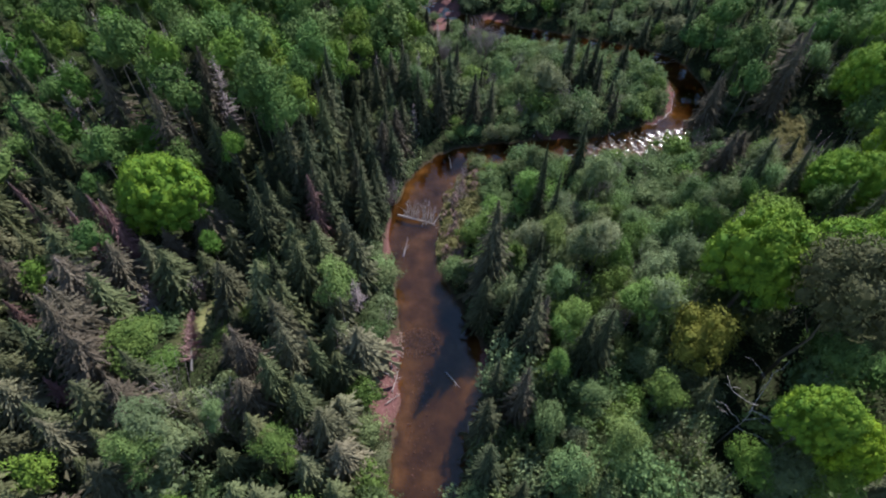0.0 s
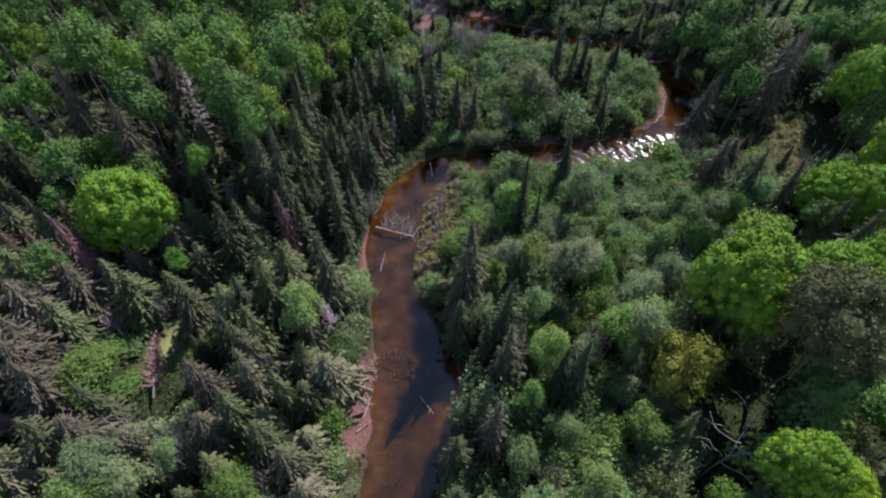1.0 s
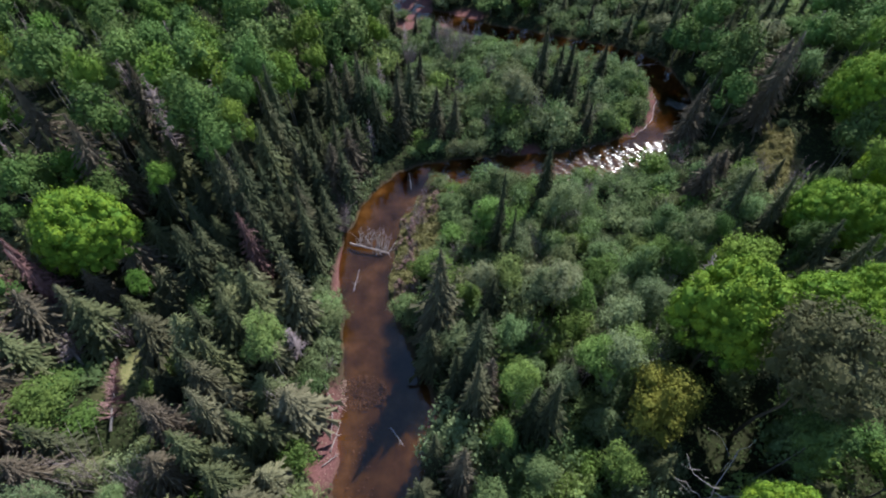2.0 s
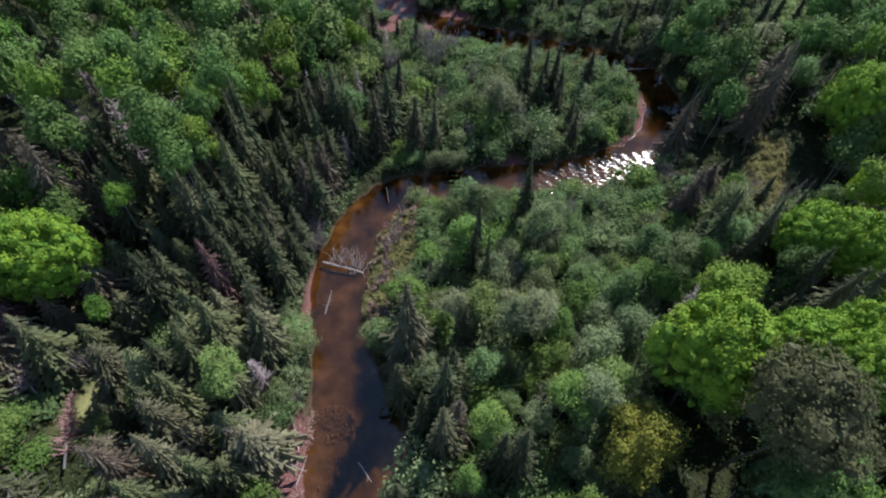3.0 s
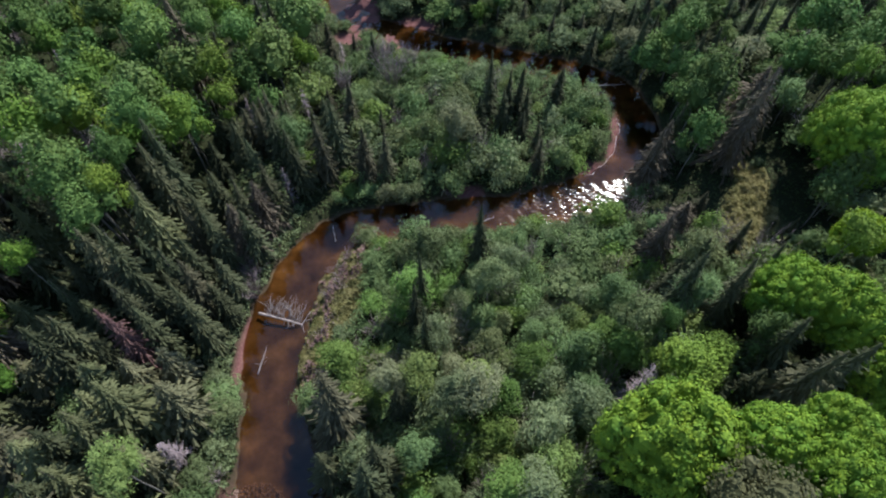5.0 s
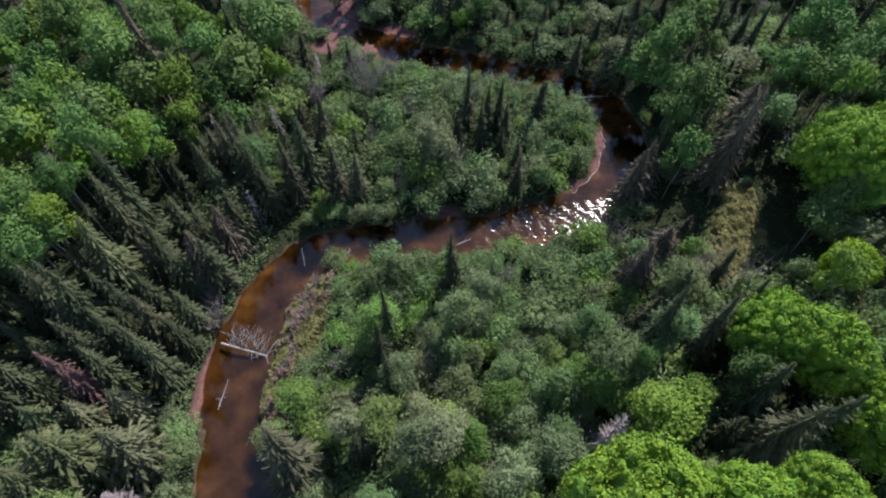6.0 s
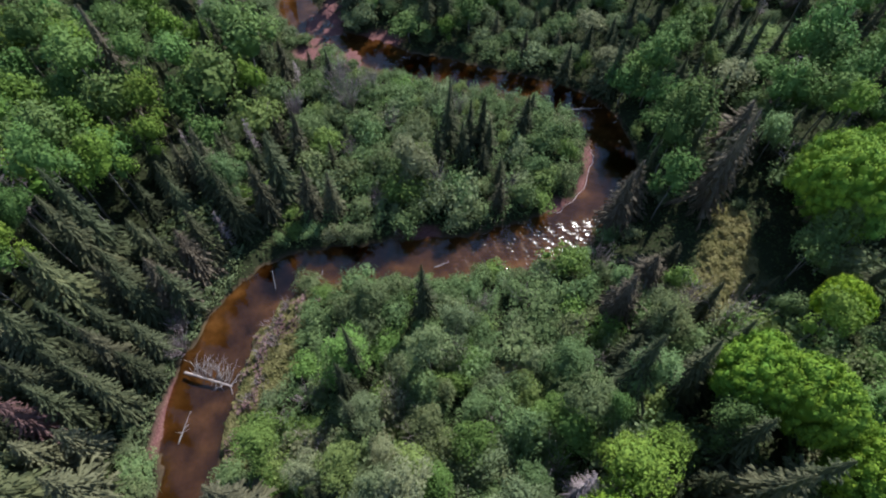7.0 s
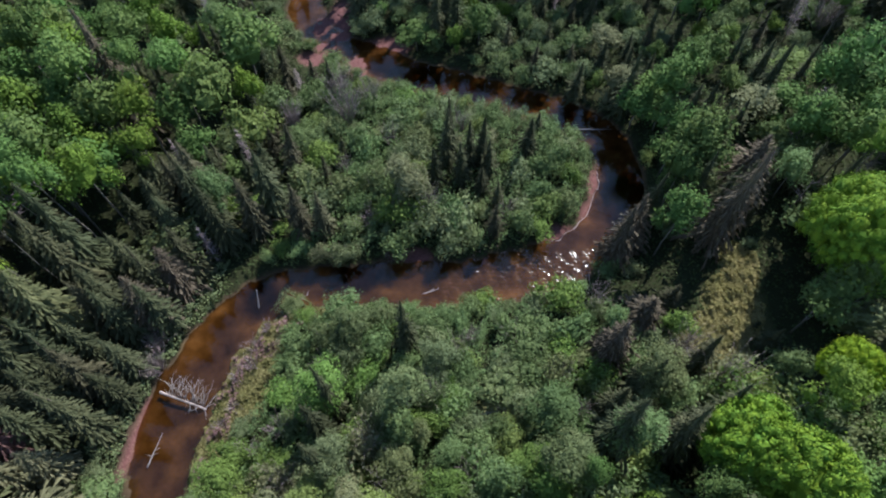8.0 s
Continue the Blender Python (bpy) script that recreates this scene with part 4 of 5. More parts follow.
def zone(x, y, d):
    """What grows at a place: weights of the kinds, and how thick."""
    if y > 128 + 0.0 * x:
        return {"spruce_tree": 0.24, "birch_tree": 0.32, "alder_shrub": 0.42, "dead_spruce": 0.02}
    if x < 0 and y >= 80 or (x <= -6):
        if y > 86 and x < -12:
            return {"birch_tree": 0.86, "spruce_tree": 0.11, "dead_spruce": 0.03}
        if y > 84:
            return {"spruce_tree": 0.65, "alder_shrub": 0.2, "birch_tree": 0.1, "dead_spruce": 0.05}
        if x < -38:
            if y > 58:
                return {"birch_tree": 0.48, "spruce_tree": 0.34, "fir_tree": 0.1, "dead_spruce": 0.08}
            return {"fir_tree": 0.6, "spruce_tree": 0.05, "birch_tree": 0.18, "russet_spruce": 0.06, "grey_spruce": 0.06, "alder_shrub": 0.1}
        if d < 4 and y < 58:
            return {"alder_shrub": 0.8, "fir_tree": 0.2}
        if y > 54:
            return {"spruce_tree": 0.9, "birch_tree": 0.04, "fir_tree": 0.06}
        return {"fir_tree": 0.58, "spruce_tree": 0.10, "alder_shrub": 0.2, "birch_tree": 0.12}
    if 0 <= x < 53 and y > 84:
        if 20 < x < 36 and 98 < y < 111:
            return {"spruce_tree": 0.6, "alder_shrub": 0.4}
        return {"alder_shrub": 0.96, "spruce_tree": 0.04}
    if 44 < x < 54 and y > 75 and y < 88:
        return {"alder_shrub": 1.0}
    if x < 47:
        if y > 55:
            return {"alder_shrub": 0.98, "spruce_tree": 0.02}
        if x < 14:
            return {"spruce_tree": 0.3, "alder_shrub": 0.62, "fir_tree": 0.08}
        if x > 36 and y < 40:
            return {"birch_tree": 0.22, "alder_shrub": 0.4, "spruce_tree": 0.38}
        return {"alder_shrub": 0.9, "birch_tree": 0.08, "spruce_tree": 0.02}
    if y < 88:
        return {"spruce_tree": 0.2, "fir_tree": 0.12, "birch_tree": 0.3, "alder_shrub": 0.32}
    if x < 76 and y < 112:
        return {"spruce_tree": 0.55, "grey_spruce": 0.02, "birch_tree": 0.27, "alder_shrub": 0.18}
    if x > 80:
        return {"birch_tree": 0.66, "spruce_tree": 0.25, "dead_spruce": 0.03, "alder_shrub": 0.06}
    return {"spruce_tree": 0.24, "grey_spruce": 0.02, "birch_tree": 0.46, "alder_shrub": 0.28}


SPACE = {"spruce_tree": 1.6, "fir_tree": 1.7, "birch_tree": 2.2, "alder_shrub": 1.25, "willow_shrub": 1.2, "alder_tree": 1.7, "willow_tree": 1.7, "maple_tree": 4.6, "golden_tree": 3.0, "ash_tree": 3.6, "grey_spruce": 1.7, "dead_spruce": 1.4, "russet_spruce": 1.3}


def tips_of(kinds):
    return np.array([row[:3] for kind, stands in STANDS.items() if kind in kinds for stand in stands for row in stand], float)


LEAFY = tips_of(("birch_tree", "alder_tree", "willow_tree", "alder_shrub", "willow_shrub"))
NEEDLED = tips_of(("spruce_tree", "fir_tree"))


def canopy(x, y, tips):
    """Height of the tree tops round a place, or None where no known tree stands near."""
    d2 = (tips[:, 0] - x) ** 2 + (tips[:, 1] - y) ** 2
    if d2.min() > 144:
        return None
    w = (d2 + 3.0) ** -1.5
    return float((w * tips[:, 2]).sum() / w.sum())


def scatter():
    """All trees of the place: the ones that stand out, then the fill between them."""
    rng = random.Random(11)
    cells, rows = {}, []

    def free(x, y, r):
        cx, cy = int(x // 4), int(y // 4)
        for i in range(cx - 2, cx + 3):
            for j in range(cy - 2, cy + 3):
                for px, py, pr in cells.get((i, j), ()):
                    if (px - x) ** 2 + (py - y) ** 2 < (r + pr) ** 2:
                        return False
        return True

    def put(kind, x, y, tip, r, wide=None, tone=""):
        cells.setdefault((int(x // 4), int(y // 4)), []).append((x, y, r))
        rows.append((kind, x, y, tip, wide, tone))

    for kind, stands in STANDS.items():
        for stand in stands:
            for x, y, tip, *more in stand:
                wide = more[0] if more and more[0] else None
                put(kind, x, y, tip, 0.5 * wide if wide and kind in CROWN or kind.endswith("shrub") else SPACE[kind], wide / RADIUS[kind] if wide else None, more[1] if len(more) > 1 else "")
    draw = np.random.RandomState(21)
    cand = np.stack([draw.uniform(-135, 140, 46000), draw.uniform(-32, 172, 46000)], 1)
    cand = cand[np.abs(cand[:, 0] - 3) < 60 + 0.47 * np.maximum(cand[:, 1], 0)]
    dist, _ = stream_distance(cand[:, 0], cand[:, 1])
    bare = (meadow(cand[:, 0], cand[:, 1]) > 0.35) | ((bars(cand[:, 0], cand[:, 1]) > 0.25) & (dist < 6)) | (dist < 0.5) | gap(cand[:, 0], cand[:, 1])
    # the shrubs of the point stand back from its gravel rim
    rim = (np.abs(cand[:, 0] - 46) < 8) & (np.abs(cand[:, 1] - 101) < 9) & (bars(cand[:, 0] + 1.8, cand[:, 1] - 1.2) > 0.3)
    bare |= rim & (dist < 6)
    cand, dist = cand[~bare], dist[~bare]
    ahead, _ = stream_distance(cand[:, 0], cand[:, 1] + 4)
    for (x, y), d, e in zip(cand.tolist(), dist.tolist(), ahead.tolist()):
        weights = zone(x, y, d)
        kind = rng.choices(list(weights), list(weights.values()))[0]
        low = y > 60 and e < d and d < 6
        if low:
            kind = "alder_shrub"
        if kind == "alder_shrub" and rng.random() < 0.42:
            kind = "willow_shrub"
        top = canopy(x, y, LEAFY if kind in ("birch_tree", "alder_shrub", "willow_shrub") else NEEDLED)
        tall = kind.endswith("shrub") and top and top > 8.5 and not low and d > 3
        if tall and rng.random() < 0.5:
            kind = kind.replace("shrub", "tree")
        r = SPACE[kind] * rng.uniform(0.85, 1.2)
        if tall and kind.endswith("shrub"):
            r *= 0.62
        if d < (0.9 if kind.endswith("shrub") else 2.4) or not free(x, y, r):
            continue
        tip = HEIGHT[kind] * rng.uniform(0.6, 1.15) + 1.0 + 0.14 * min(max(x - 46, 0), 30) + 0.13 * min(max(-30 - x, 0), 40)
        if kind.endswith("shrub"):
            tip = max((top or tip + 1.0) * rng.uniform(0.4, 0.7 if tall else 0.95), 1.8)
        elif top:
            tip = max(top * rng.uniform(0.62, 0.95), 4.0)
        if 55 < x < 65 and 103 < y < 121:
            # only low growth beside the upper pool
            kind, tip = rng.choice(("alder_shrub", "willow_shrub")), min(tip, 3.0 + 0.45 * d + 0.14 * (x - 46))
        put(kind, x, y, min(tip, 2.2 + 0.35 * d) if low else tip, r)
    return rows


ROWS = scatter()
KEEP = {"spruce_tree": 300, "fir_tree": 280, "birch_tree": 300, "alder_shrub": 280, "willow_shrub": 240, "alder_tree": 260, "willow_tree": 200}
COUNT, REST = {}, {}
fate = random.Random(5)
named = sum(len(s) for stands in STANDS.values() for s in stands)
order = list(range(named)) + sorted(range(named, len(ROWS)), key=lambda i: math.hypot(ROWS[i][1] - 14, ROWS[i][2] - 54))
xy = np.array([r[1:3] for r in ROWS])
ground_z = land(xy[:, 0], xy[:, 1])
for i in order:
    kind, x, y, tip, wide, tone = ROWS[i]
    z = float(ground_z[i]) - 0.05
    h = max(tip - z, 1.6)
    v = fate.randrange(VARIANTS[kind])
    w = (h / HEIGHT[kind]) ** 0.6 * fate.uniform(0.85, 1.15)
    if i < named:
        w = wide or (h / HEIGHT[kind]) ** 0.6
    turn, lean, oval = fate.uniform(0, 6.28), fate.uniform(0, 0.05), fate.uniform(0.92, 1.08)
    if i < named and not tone and kind.startswith(("alder", "willow")):
        tone = fate.choice(("", "", "", "d", "g"))
    if i >= named:
        if kind in CROWN:
            lean, oval = fate.uniform(0, 0.1), fate.uniform(0.8, 1.25)
            w = min(w, 1.15) * fate.uniform(0.8, 1.1)
            tone = fate.choice(("", "", "d", "g", "y")) if kind == "birch_tree" else fate.choice(("", "", "", "d", "g"))
        if kind.endswith("shrub"):
            lean, oval, w = fate.uniform(0, 0.3), fate.uniform(0.72, 1.4), w * fate.uniform(0.8, 1.25)
            tone = fate.choice(("", "", "", "", "d", "g"))
    COUNT[kind] = COUNT.get(kind, 0) + 1
    if COUNT[kind] <= KEEP.get(kind, 300):
        tree(kind, v, x, y, h, w, turn, z, lean, oval, tone)
    else:
        REST.setdefault(kind, []).append((v, x, y, z, h, w, turn))


def woods(kind, rows):
    """The many farther trees of one kind, as one mass."""
    pieces = []
    for v, x, y, z, h, w, turn in rows:
        far = (math.hypot(x - 20, y - 62) > 52 and y > 60) or y < 12
        cv, cf = template(kind, v, far or kind.endswith("shrub"))[4]
        c, s = math.cos(turn), math.sin(turn)
        m = np.array([[c * w, -s * w, 0], [s * w, c * w, 0], [0, 0, h / HEIGHT[kind]]])
        if far:
            m[:2] *= 1.1
        pieces.append((cv @ m.T + [x, y, z], cf))
    names = {"spruce_tree": "spruce_woods", "birch_tree": "birch_woods", "alder_shrub": "alder_thicket", "willow_shrub": "willow_thicket", "alder_tree": "alder_woods", "willow_tree": "willow_woods", "fir_tree": "fir_woods", "dead_spruce": "dead_woods"}
    mats = {"spruce_tree": SPRUCE, "birch_tree": BIRCH, "alder_shrub": ALDER, "willow_shrub": WILLOW, "alder_tree": ALDER, "willow_tree": WILLOW, "fir_tree": FIR, "dead_spruce": DEAD_DARK}
    ob = new(names[kind], mesh_of(names[kind], *joined(pieces), mats[kind]))
    return tagged(ob, LABELS[kind][0].replace("narrow ", "") + ", many together in the woods", "woods", kind="stuff")


for kind, rows in REST.items():
    woods(kind, rows)


# ---- undergrowth ----
def brush(name, count, box, mat, size, tall, label, category, mask):
    """Low leafy growth as one mass."""
    rng = np.random.RandomState(77)
    x, y = rng.uniform(box[0], box[1], count), rng.uniform(box[2], box[3], count)
    keep = np.abs(x - 3) < 62 + 0.46 * np.maximum(y, 0)
    x, y = x[keep], y[keep]
    d, _ = stream_distance(x, y)
    keep = mask(x, y, d)
    x, y, d = x[keep], y[keep], d[keep]
    lump = np.clip(0.5 + 0.7 * waves(x, y, 3.3, 8) + 0.4 * waves(x, y, 1.2, 9), 0.1, 1.3)
    z = land(x, y, d) + tall * lump * rng.uniform(0.5, 1.0, len(x))
    up = np.stack([0.5 * waves(x, y, 2.0, 10), 0.5 * waves(x, y, 2.0, 12), np.ones(len(x))], 1)
    ob = new(name, mesh_of(name, *leaves(rng, np.stack([x, y, z], 1), up, size, 0.6), mat))
    return tagged(ob, label, category, kind="stuff")


brush("undergrowth", 150000, (-95, 110, 5, 165), BRUSH, 0.34, 1.1, "low green ferns and brush covering the forest floor", "undergrowth",
      lambda x, y, d: (d > 0.25) & (bars(x, y) < 0.5) & (meadow(x, y) < 0.6) & ((x > -9) | (y < 54) | (np.sin(x * 7.3 + y * 5.1) > 0.3)))
brush("thicket_growth", 110000, (3, 54, 20, 124), ALDER, 0.24, 3.4, "pale green leafy shoots filling the wet thicket", "undergrowth",
      lambda x, y, d: (d > 0.8) & (bars(x, y) < 0.4) & (meadow(x, y) < 0.3) & ~gap(x, y) & ((x < 40) | (y > 56)))
brush("bank_growth", 26000, (-17, -5, 36, 92), WILLOW, 0.26, 2.0, "pale leafy growth and weeds along the outer bank", "undergrowth",
      lambda x, y, d: (d > 0.5) & (d < 4.5) & (bars(x, y) < 0.3))
brush("meadow_grass", 60000, (57, 73, 68, 94), GRASS, 0.22, 0.9, "rough yellow-green grass in the forest clearing", "grass",
      lambda x, y, d: (d > 0.25) & (meadow(x, y) > 0.2))
brush("bank_grass", 45000, (-3, 17, 52, 81), GRASS, 0.34, 0.7, "coarse grass along the low inner bank", "grass",
      lambda x, y, d: (d > 0.15) & (meadow(x, y) > 0.15))

brush("dead_bracken", 14000, (-2, 10, 53, 82), BRACKEN, 0.30, 0.95, "pinkish brown dead bracken and twigs along the low inner bank", "undergrowth",
      lambda x, y, d: (d > 0.3) & (d < 5) & (meadow(x, y) > 0.1) & (waves(x, y, 4.0, 23) > 0.0))


# ---- stones, logs and dead wood ----
def stone_bed():
    """Cobbles of the riffles and bars, as one mass."""
    rng = np.random.RandomState(31)
    pieces = []
    spots = ((-3.9, 39.7, 3.6, 2.5, 420), (-3.0, 27, 1.8, 9, 90), (-8.0, 34, 2.0, 6, 70), (41, 89.5, 10, 3.0, 160), (52, 110, 3, 4, 40), (5, 139, 6, 3, 60))
    for cx, cy, rx, ry, n in spots:
        for _ in range(n):
            a, q = rng.uniform(0, 6.28), math.sqrt(rng.uniform(0, 1))
            x, y = cx + rx * q * math.cos(a), cy + ry * q * math.sin(a)
            r = rng.uniform(0.05, 0.15)
            z = max(float(land(x, y)[0]), -0.2) + 0.2 * r
            v, f = tube([(0, 0, -0.5 * r), (0, 0, -0.15 * r), (0, 0, 0.3 * r), (0, 0, 0.55 * r)], [0.5 * r, r, 0.85 * r, 0.35 * r], 6)
            v = v * (1 + rng.normal(0, 0.12, v.shape)) * [rng.uniform(0.8, 1.3), rng.uniform(0.8, 1.3), 1]
            pieces.append((v + [x, y, z], f))
    return tagged(new("stone_bed", mesh_of("stone_bed", *joined(pieces), STONE, True)), "reddish cobbles scattered through the shallow riffles", "stones", kind="stuff")


stone_bed()


def limb(rng, start, way, length, r0, bend=0.15, steps=5, sides=5, lift=0.0):
    """A crooked tapered piece of wood."""
    p, d = np.array(start, float), np.array(way, float)
    d /= np.linalg.norm(d)
    pts = [p.copy()]
    for i in range(steps):
        d = d + rng.normal(0, bend, 3) + [0, 0, lift / steps]
        d /= np.linalg.norm(d)
        p = p + d * length / steps
        pts.append(p.copy())
    return tube(pts, np.linspace(r0, r0 * 0.25, steps + 1), sides)


def fallen_tree():
    """The bleached tree across the stream, its branches standing up from it."""
    rng = np.random.RandomState(8)
    e = new("fallen_tree")
    e.location = (-9.2, 65.3, 0.36)
    part("trunk", mesh_of("trunk", *tube([(0.5, 0.1, 0.2), (1.4, -0.1, 0.12), (3.0, -0.5, 0.06), (5.1, -1.0, -0.1), (7.2, -1.5, -0.3)], [0.22, 0.19, 0.17, 0.14, 0.10], 9), LOG_WOOD, True), e)
    for i in range(38):
        f = 0.25 + 0.73 * i / 37
        x = 7.2 * f
        at = (x, -1.5 * f * f - 0.05, 0.1 - 0.5 * f * f)
        way = (rng.normal(0.12, 0.28), 0.75 + rng.normal(0, 0.15), 0.75 + rng.normal(0, 0.2))
        ln = rng.uniform(2.2, 4.6) * (0.7 if f < 0.35 else 1)
        b = part("branch", mesh_of("branch", *limb(rng, at, way, ln, rng.uniform(0.035, 0.065), 0.24, 6, 4, -0.3), DEAD, True), e)
        if i % 2 == 0:
            q = np.array(at) + np.array(way) * ln * 0.4
            part("twig", mesh_of("twig", *limb(rng, q, np.array(way) + rng.normal(0, 0.6, 3), ln * 0.4, 0.045, 0.15, 3, 3), DEAD, True), b)
    for i in range(5):
        f = 0.62 + 0.08 * i
        at = (7.2 * f, -1.5 * f * f, -0.4 * f * f + 0.1)
        part("branch", mesh_of("branch", *limb(rng, at, (rng.normal(0, 0.3), -1, 0.1), rng.uniform(1.0, 2.0), 0.06, 0.2, 4, 4, -0.2), DEAD, True), e)
    return tagged(e, "bleached fallen tree lying across the stream with bare upright branches", "fallen tree")


fallen_tree()


def log(x, y, z, turn, length, r, label, mat=DEAD, rise=0.0, seed=1, forks=0, name="log"):
    rng = np.random.RandomState(seed)
    e = new(name)
    e.matrix_basis = pose(x, y, z, 0, 0, turn)
    part("trunk", mesh_of("trunk", *limb(rng, (0, 0, 0), (1, 0, rise), length, r, 0.03, 6, 7), mat, True), e)
    for i in range(forks):
        f = rng.uniform(0.3, 0.95)
        part("branch", mesh_of("branch", *limb(rng, (length * f, 0, length * f * rise), (0.5, rng.choice((-1, 1)) * 0.8, 0.35 + rng.normal(0, 0.2)), length * rng.uniform(0.15, 0.3), r * 0.45, 0.15, 4, 4), mat, True), e)
    return tagged(e, label, "log")


log(-7.3, 50.5, -0.22, 88, 7.0, 0.09, "thin pale branch lying under the shallow water", seed=2)
log(-7.05, 56.2, 0.02, 84, 4.2, 0.085, "forked pale stick breaking the water surface", seed=3, rise=0.05, forks=3, name="forked_stick")
log(0.9, 78.7, -0.2, 100, 3.0, 0.07, "leaning bare pole stuck in the stream bed", seed=4, rise=0.9, name="pole")
log(0.4, 34.7, 0.25, -50, 3.2, 0.12, "short pale log stranded on the gravel bar", seed=5, forks=2)
for i, (x, y, a, n) in enumerate(((-9.2, 40.5, -60, 4.0), (-8.4, 38.6, -35, 3.4), (-7.6, 36.6, -80, 3.8), (-8.8, 34.5, -20, 3.0), (-7.1, 31.5, 80, 4.2), (-7.9, 29.6, 40, 2.6), (-13.4, 40.2, -25, 4.5))):
    log(x, y, float(land(x, y)[0]) + 0.1, a, n, 0.085, "pale driftwood branch lying on the pinkish gravel bar", seed=20 + i, forks=3, rise=0.04, name="driftwood_branch")
for i, (x, y, a, n) in enumerate(((47.7, 118.2, 4, 7.6), (33.8, 65.5, 15, 4.0), (35.8, 65.2, -20, 3.5), (4.6, 79.0, 35, 4.0), (18, 88.6, 70, 4.0), (32.0, 39.4, -110, 6.0), (-41, 51, 140, 7), (24.5, 82.8, 20, 2.5))):
    log(x, y, max(float(land(x, y)[0]), 0) + 0.2, a, n, 0.12, "bare grey log lying among the brush by the stream", seed=40 + i, forks=4, rise=0.06)


def lying_spruce(x, y, z, turn, dip, length, mat, label, seed):
    """A toppled dead tree, its twigs still on it."""
    rng = np.random.RandomState(seed)
    e = new("toppled_spruce")
    e.matrix_basis = pose(x, y, float(land(x, y)[0]) + z, 0, dip, turn)
    part("trunk", mesh_of("trunk", *tube([(0, 0, 0), (0.12, 0.05, length * 0.5), (0, 0, length)], [0.2, 0.15, 0.05], 7), DEAD, True), e)
    tagged(part("bare_crown", mesh_of("bare_crown", *dead_branches(rng, length, 2.3, 260, 3, 0.045), mat), e), kind="stuff")
    return tagged(e, label, "fallen tree")


lying_spruce(-34.4, 32.6, 1.2, 107, 88, 10.4, PINK_TWIGS, "toppled dead spruce with pinkish red twigs lying in a clearing", 61)
lying_spruce(-41.6, 41.5, 1.0, 137, 62, 9.5, DEAD_DARK, "toppled bare spruce with grey dead branches among firs", 62)


def dead_shrub(x, y, h, spread, seed, count=26, label="leafless grey shrub with many thin stems", mat=DEAD_DARK, thick=0.05, z=None):
    """Many bare stems from one foot."""
    rng = np.random.RandomState(seed)
    e = new("dead_shrub")
    e.location = (x, y, float(land(x, y)[0]) if z is None else z)
    for i in range(6):
        a = i * 1.05 + rng.uniform(-0.3, 0.3)
        out = []
        for _ in range(max(2, count // 6)):
            b = a + rng.normal(0, 0.5)
            k = spread / h * rng.uniform(0.2, 1.0)
            ln = h * rng.uniform(0.6, 1.05)
            out.append(limb(rng, (0.15 * math.cos(b), 0.15 * math.sin(b), -0.1), (k * math.cos(b), k * math.sin(b), 1), ln, thick, 0.09, 4, 3))
            q = np.array([k * math.cos(b), k * math.sin(b), 1.0])
            q /= np.linalg.norm(q)
            for _ in range(2):
                out.append(limb(rng, q * ln * rng.uniform(0.4, 0.8), q + rng.normal(0, 0.5, 3), ln * 0.3, thick * 0.5, 0.12, 2, 3))
        part("stem", mesh_of("stem", *joined(out), mat, True), e)
    return tagged(e, label, "shrub", "leafless shrubs")


for i, (x, y, h, w) in enumerate(((-9.9, 68.5, 4.6, 2.8), (-10.6, 71.8, 3.8, 2.2), (2.2, 72.5, 2.6, 2.2), (2.2, 64, 2.0, 1.8), (3.0, 69.6, 2.6, 2.2), (1.0, 61.5, 1.8, 1.6), (3.4, 75.2, 2.4, 2.0), (1.4, 68.0, 2.2, 1.8), (15.4, 71, 3.4, 2.4), (10.8, 63.7, 2.8, 2.4),
                                  (32.1, 75.5, 4.2, 1.6), (48.8, 82.5, 7.0, 3.0), (19.5, 88.6, 2.8, 2.2), (10.2, 88.0, 2.6, 2.2), (36.5, 66.3, 2.2, 2.0), (-8.8, 42.5, 3.2, 2.4))):
    dead_shrub(x, y, h, w, 70 + i, 66 if i < 2 else 26)
for i, (x, y, h, w) in enumerate(((8.2, 115.5, 10, 4.5), (6.0, 120.5, 9, 3.5), (-1.0, 112.5, 8, 2.0), (11, 120.5, 7, 3.5), (94, 142, 10, 6))):
    dead_shrub(x, y, h, w, 90 + i, 48, "tall leafless purple-grey thicket of bare stems", thick=0.06)
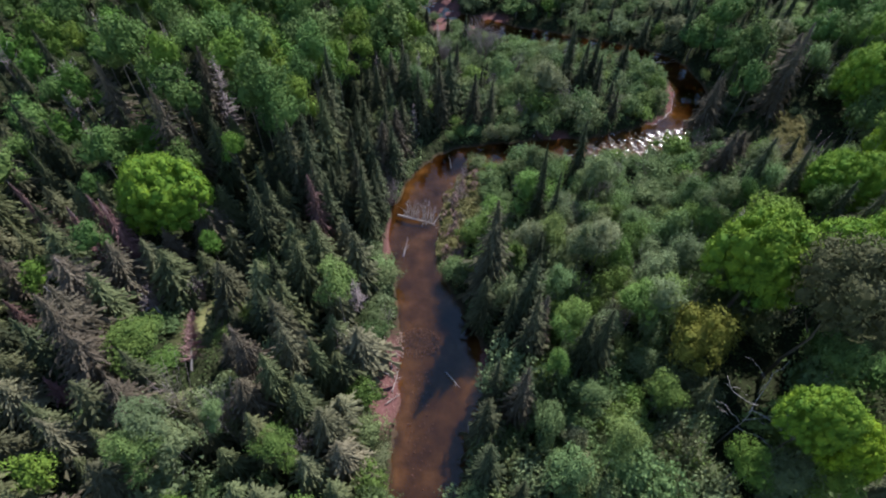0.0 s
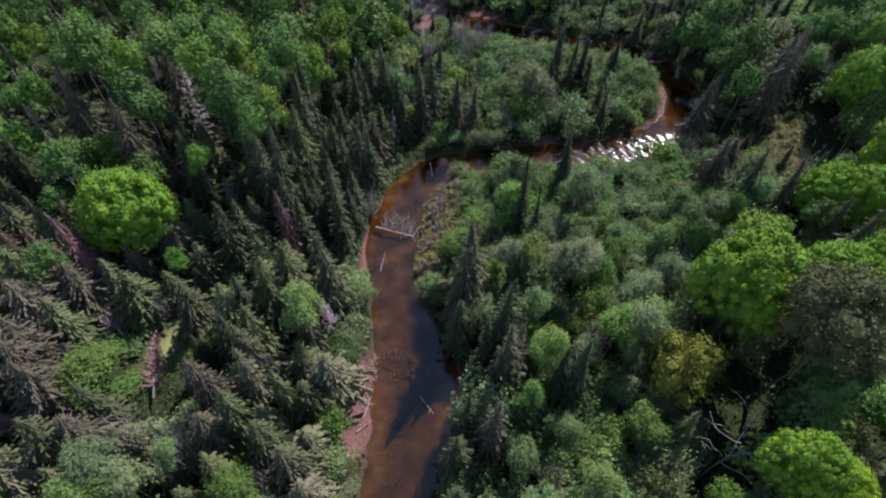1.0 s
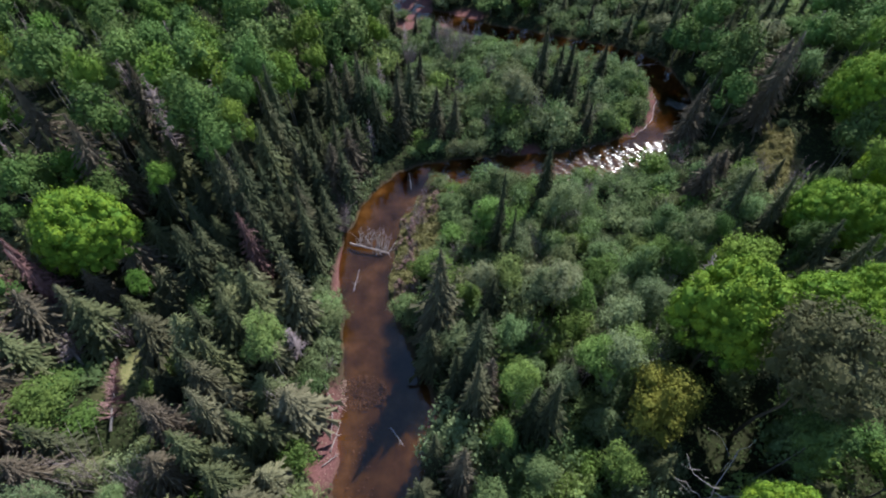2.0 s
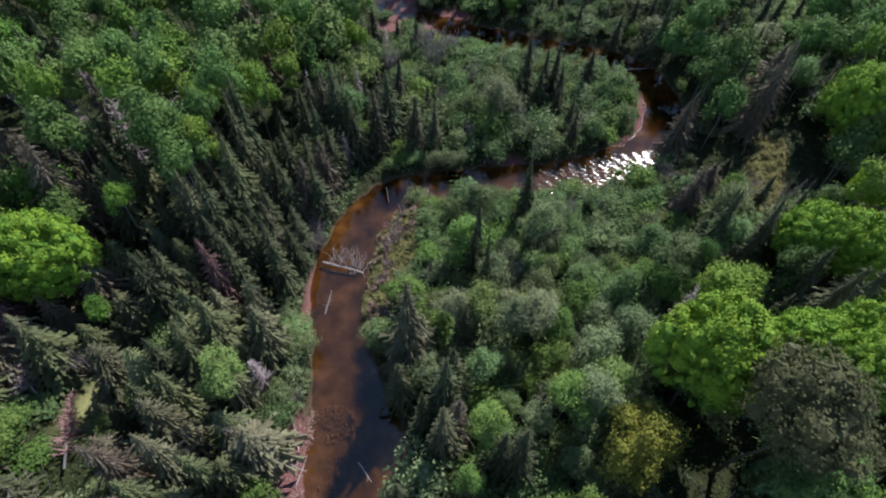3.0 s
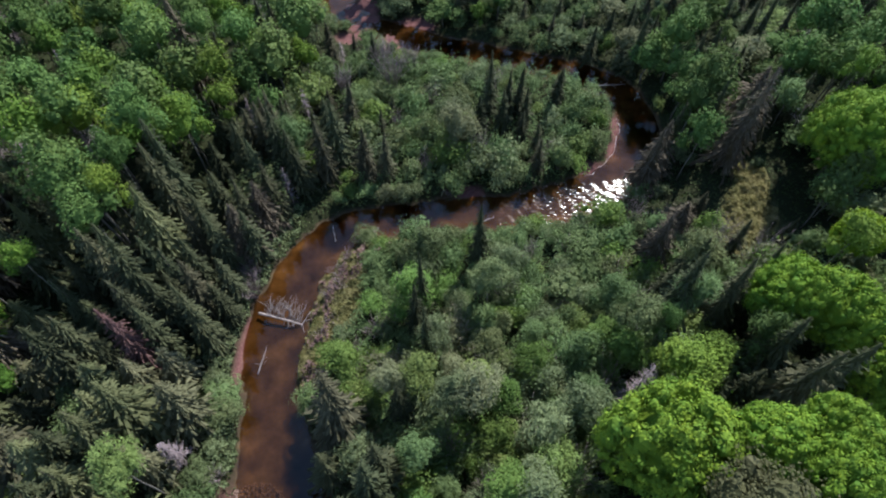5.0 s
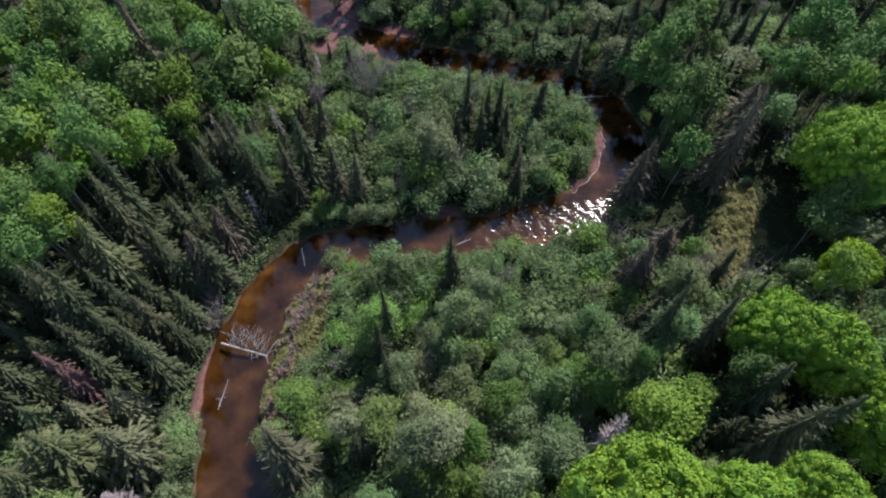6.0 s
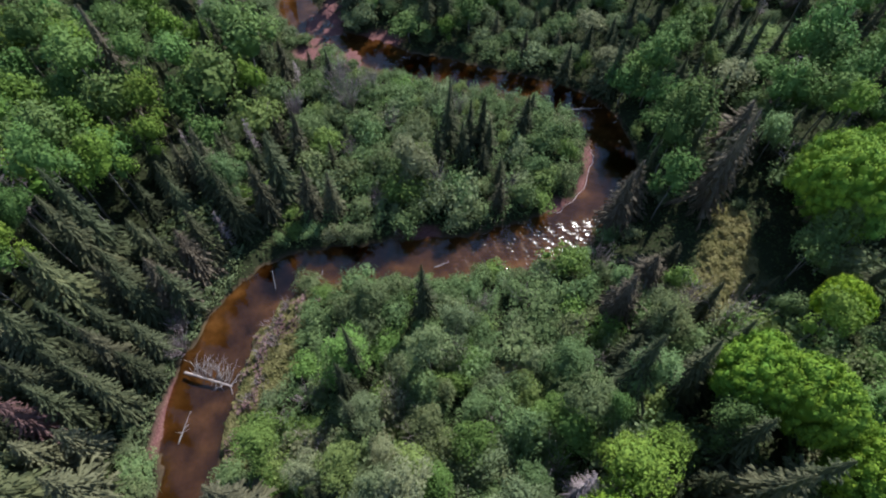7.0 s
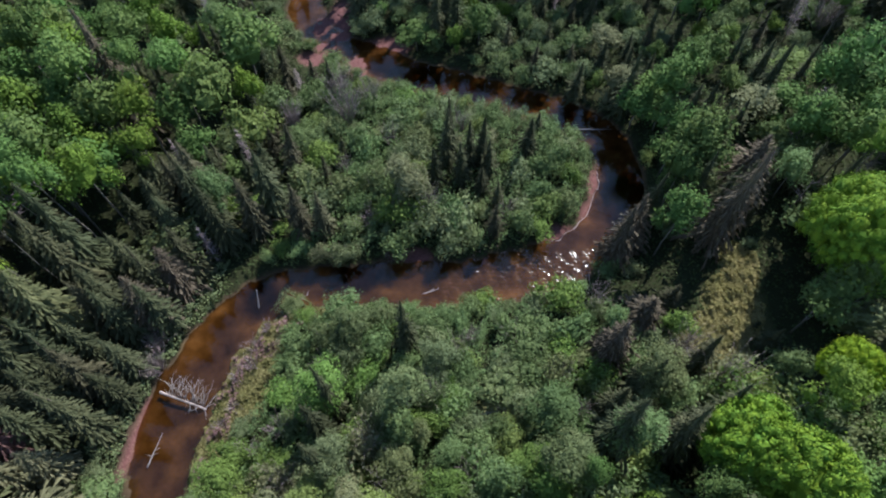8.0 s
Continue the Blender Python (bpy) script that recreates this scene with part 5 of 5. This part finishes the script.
# brown leafless bushes through the wet thicket
patch = random.Random(77)
spots = [(6.5, 58.5), (9.0, 61.5), (13.0, 70.5), (20.5, 60.5), (27.5, 67.5), (30.5, 73.5), (33.5, 58.0), (37.5, 76.5), (43.5, 70.5), (23.5, 55.5), (12.0, 55.5), (39.0, 52.5), (46.0, 66.0), (29.5, 47.5), (19.5, 45.5), (24.0, 41.0), (33.5, 41.5)]
spots += [(15.5, 93.5), (24.5, 96.0), (36.0, 97.0), (9.5, 104.0), (16.0, 111.0), (28.0, 115.0), (58.0, 74.0), (62.0, 70.0), (-12.5, 36.0), (-11.5, 26.5), (-16.5, 22.0), (-27.0, 25.0), (-33.0, 26.5), (-37.0, 45.5)]
for i, (x, y) in enumerate(spots):
    top = canopy(x, y, LEAFY) or 5.0
    dead_shrub(x, y, max(2.2, 0.85 * top * patch.uniform(0.8, 1.05)), patch.uniform(1.6, 2.8), 120 + i, 30, "brownish leafless bush with fine dead twigs", thick=0.045)
dead_shrub(29.3, 24.6, 6.5, 4.2, 99, 54, "pale heap of bare dead branches", DEAD, 0.07)


def snag(x, y, h, seed, label, mat=DEAD_DARK, arms=7, low=0.45, reach=0.27):
    """A bare dead tree with a few crooked limbs."""
    rng = np.random.RandomState(seed)
    e = new("snag")
    e.location = (x, y, float(land(x, y)[0]) - 0.1)
    part("trunk", mesh_of("trunk", *limb(rng, (0, 0, 0), (0, 0, 1), h, 0.10, 0.05, 7, 7), mat, True), e)
    for i in range(arms):
        f = rng.uniform(low, 0.97)
        a = i * 2.3 + rng.uniform(-0.4, 0.4)
        ln = h * reach * rng.uniform(0.7, 1.3)
        way = np.array([math.cos(a), math.sin(a), 0.5])
        b = part("branch", mesh_of("branch", *limb(rng, (0, 0, h * f), way, ln, 0.065, 0.32, 7, 5, 0.3), mat, True), e)
        for k in (0.35, 0.6):
            c = a + rng.choice((-0.8, 0.8))
            part("twig", mesh_of("twig", *limb(rng, np.array([0, 0, h * f]) + way * ln * k * 0.85, (math.cos(c), math.sin(c), 0.6), ln * 0.45, 0.035, 0.3, 4, 4), DEAD, True), b)
    return tagged(e, label, "dead tree")


snag(35.0, 24.4, 13.0, 5, "bare dead tree with crooked pale limbs", DEAD, 6, 0.5, 0.5)
snag(77.2, 97.4, 8.0, 6, "bare grey dead tree standing in shade")
snag(-33, 88, 16, 7, "bare pale birch snag among green trees")
snag(-82.2, 88.1, 12, 9, "bare pale birch snag among green trees")
snag(-69, 85, 11, 10, "bare pale birch snag in the shade of spruces")
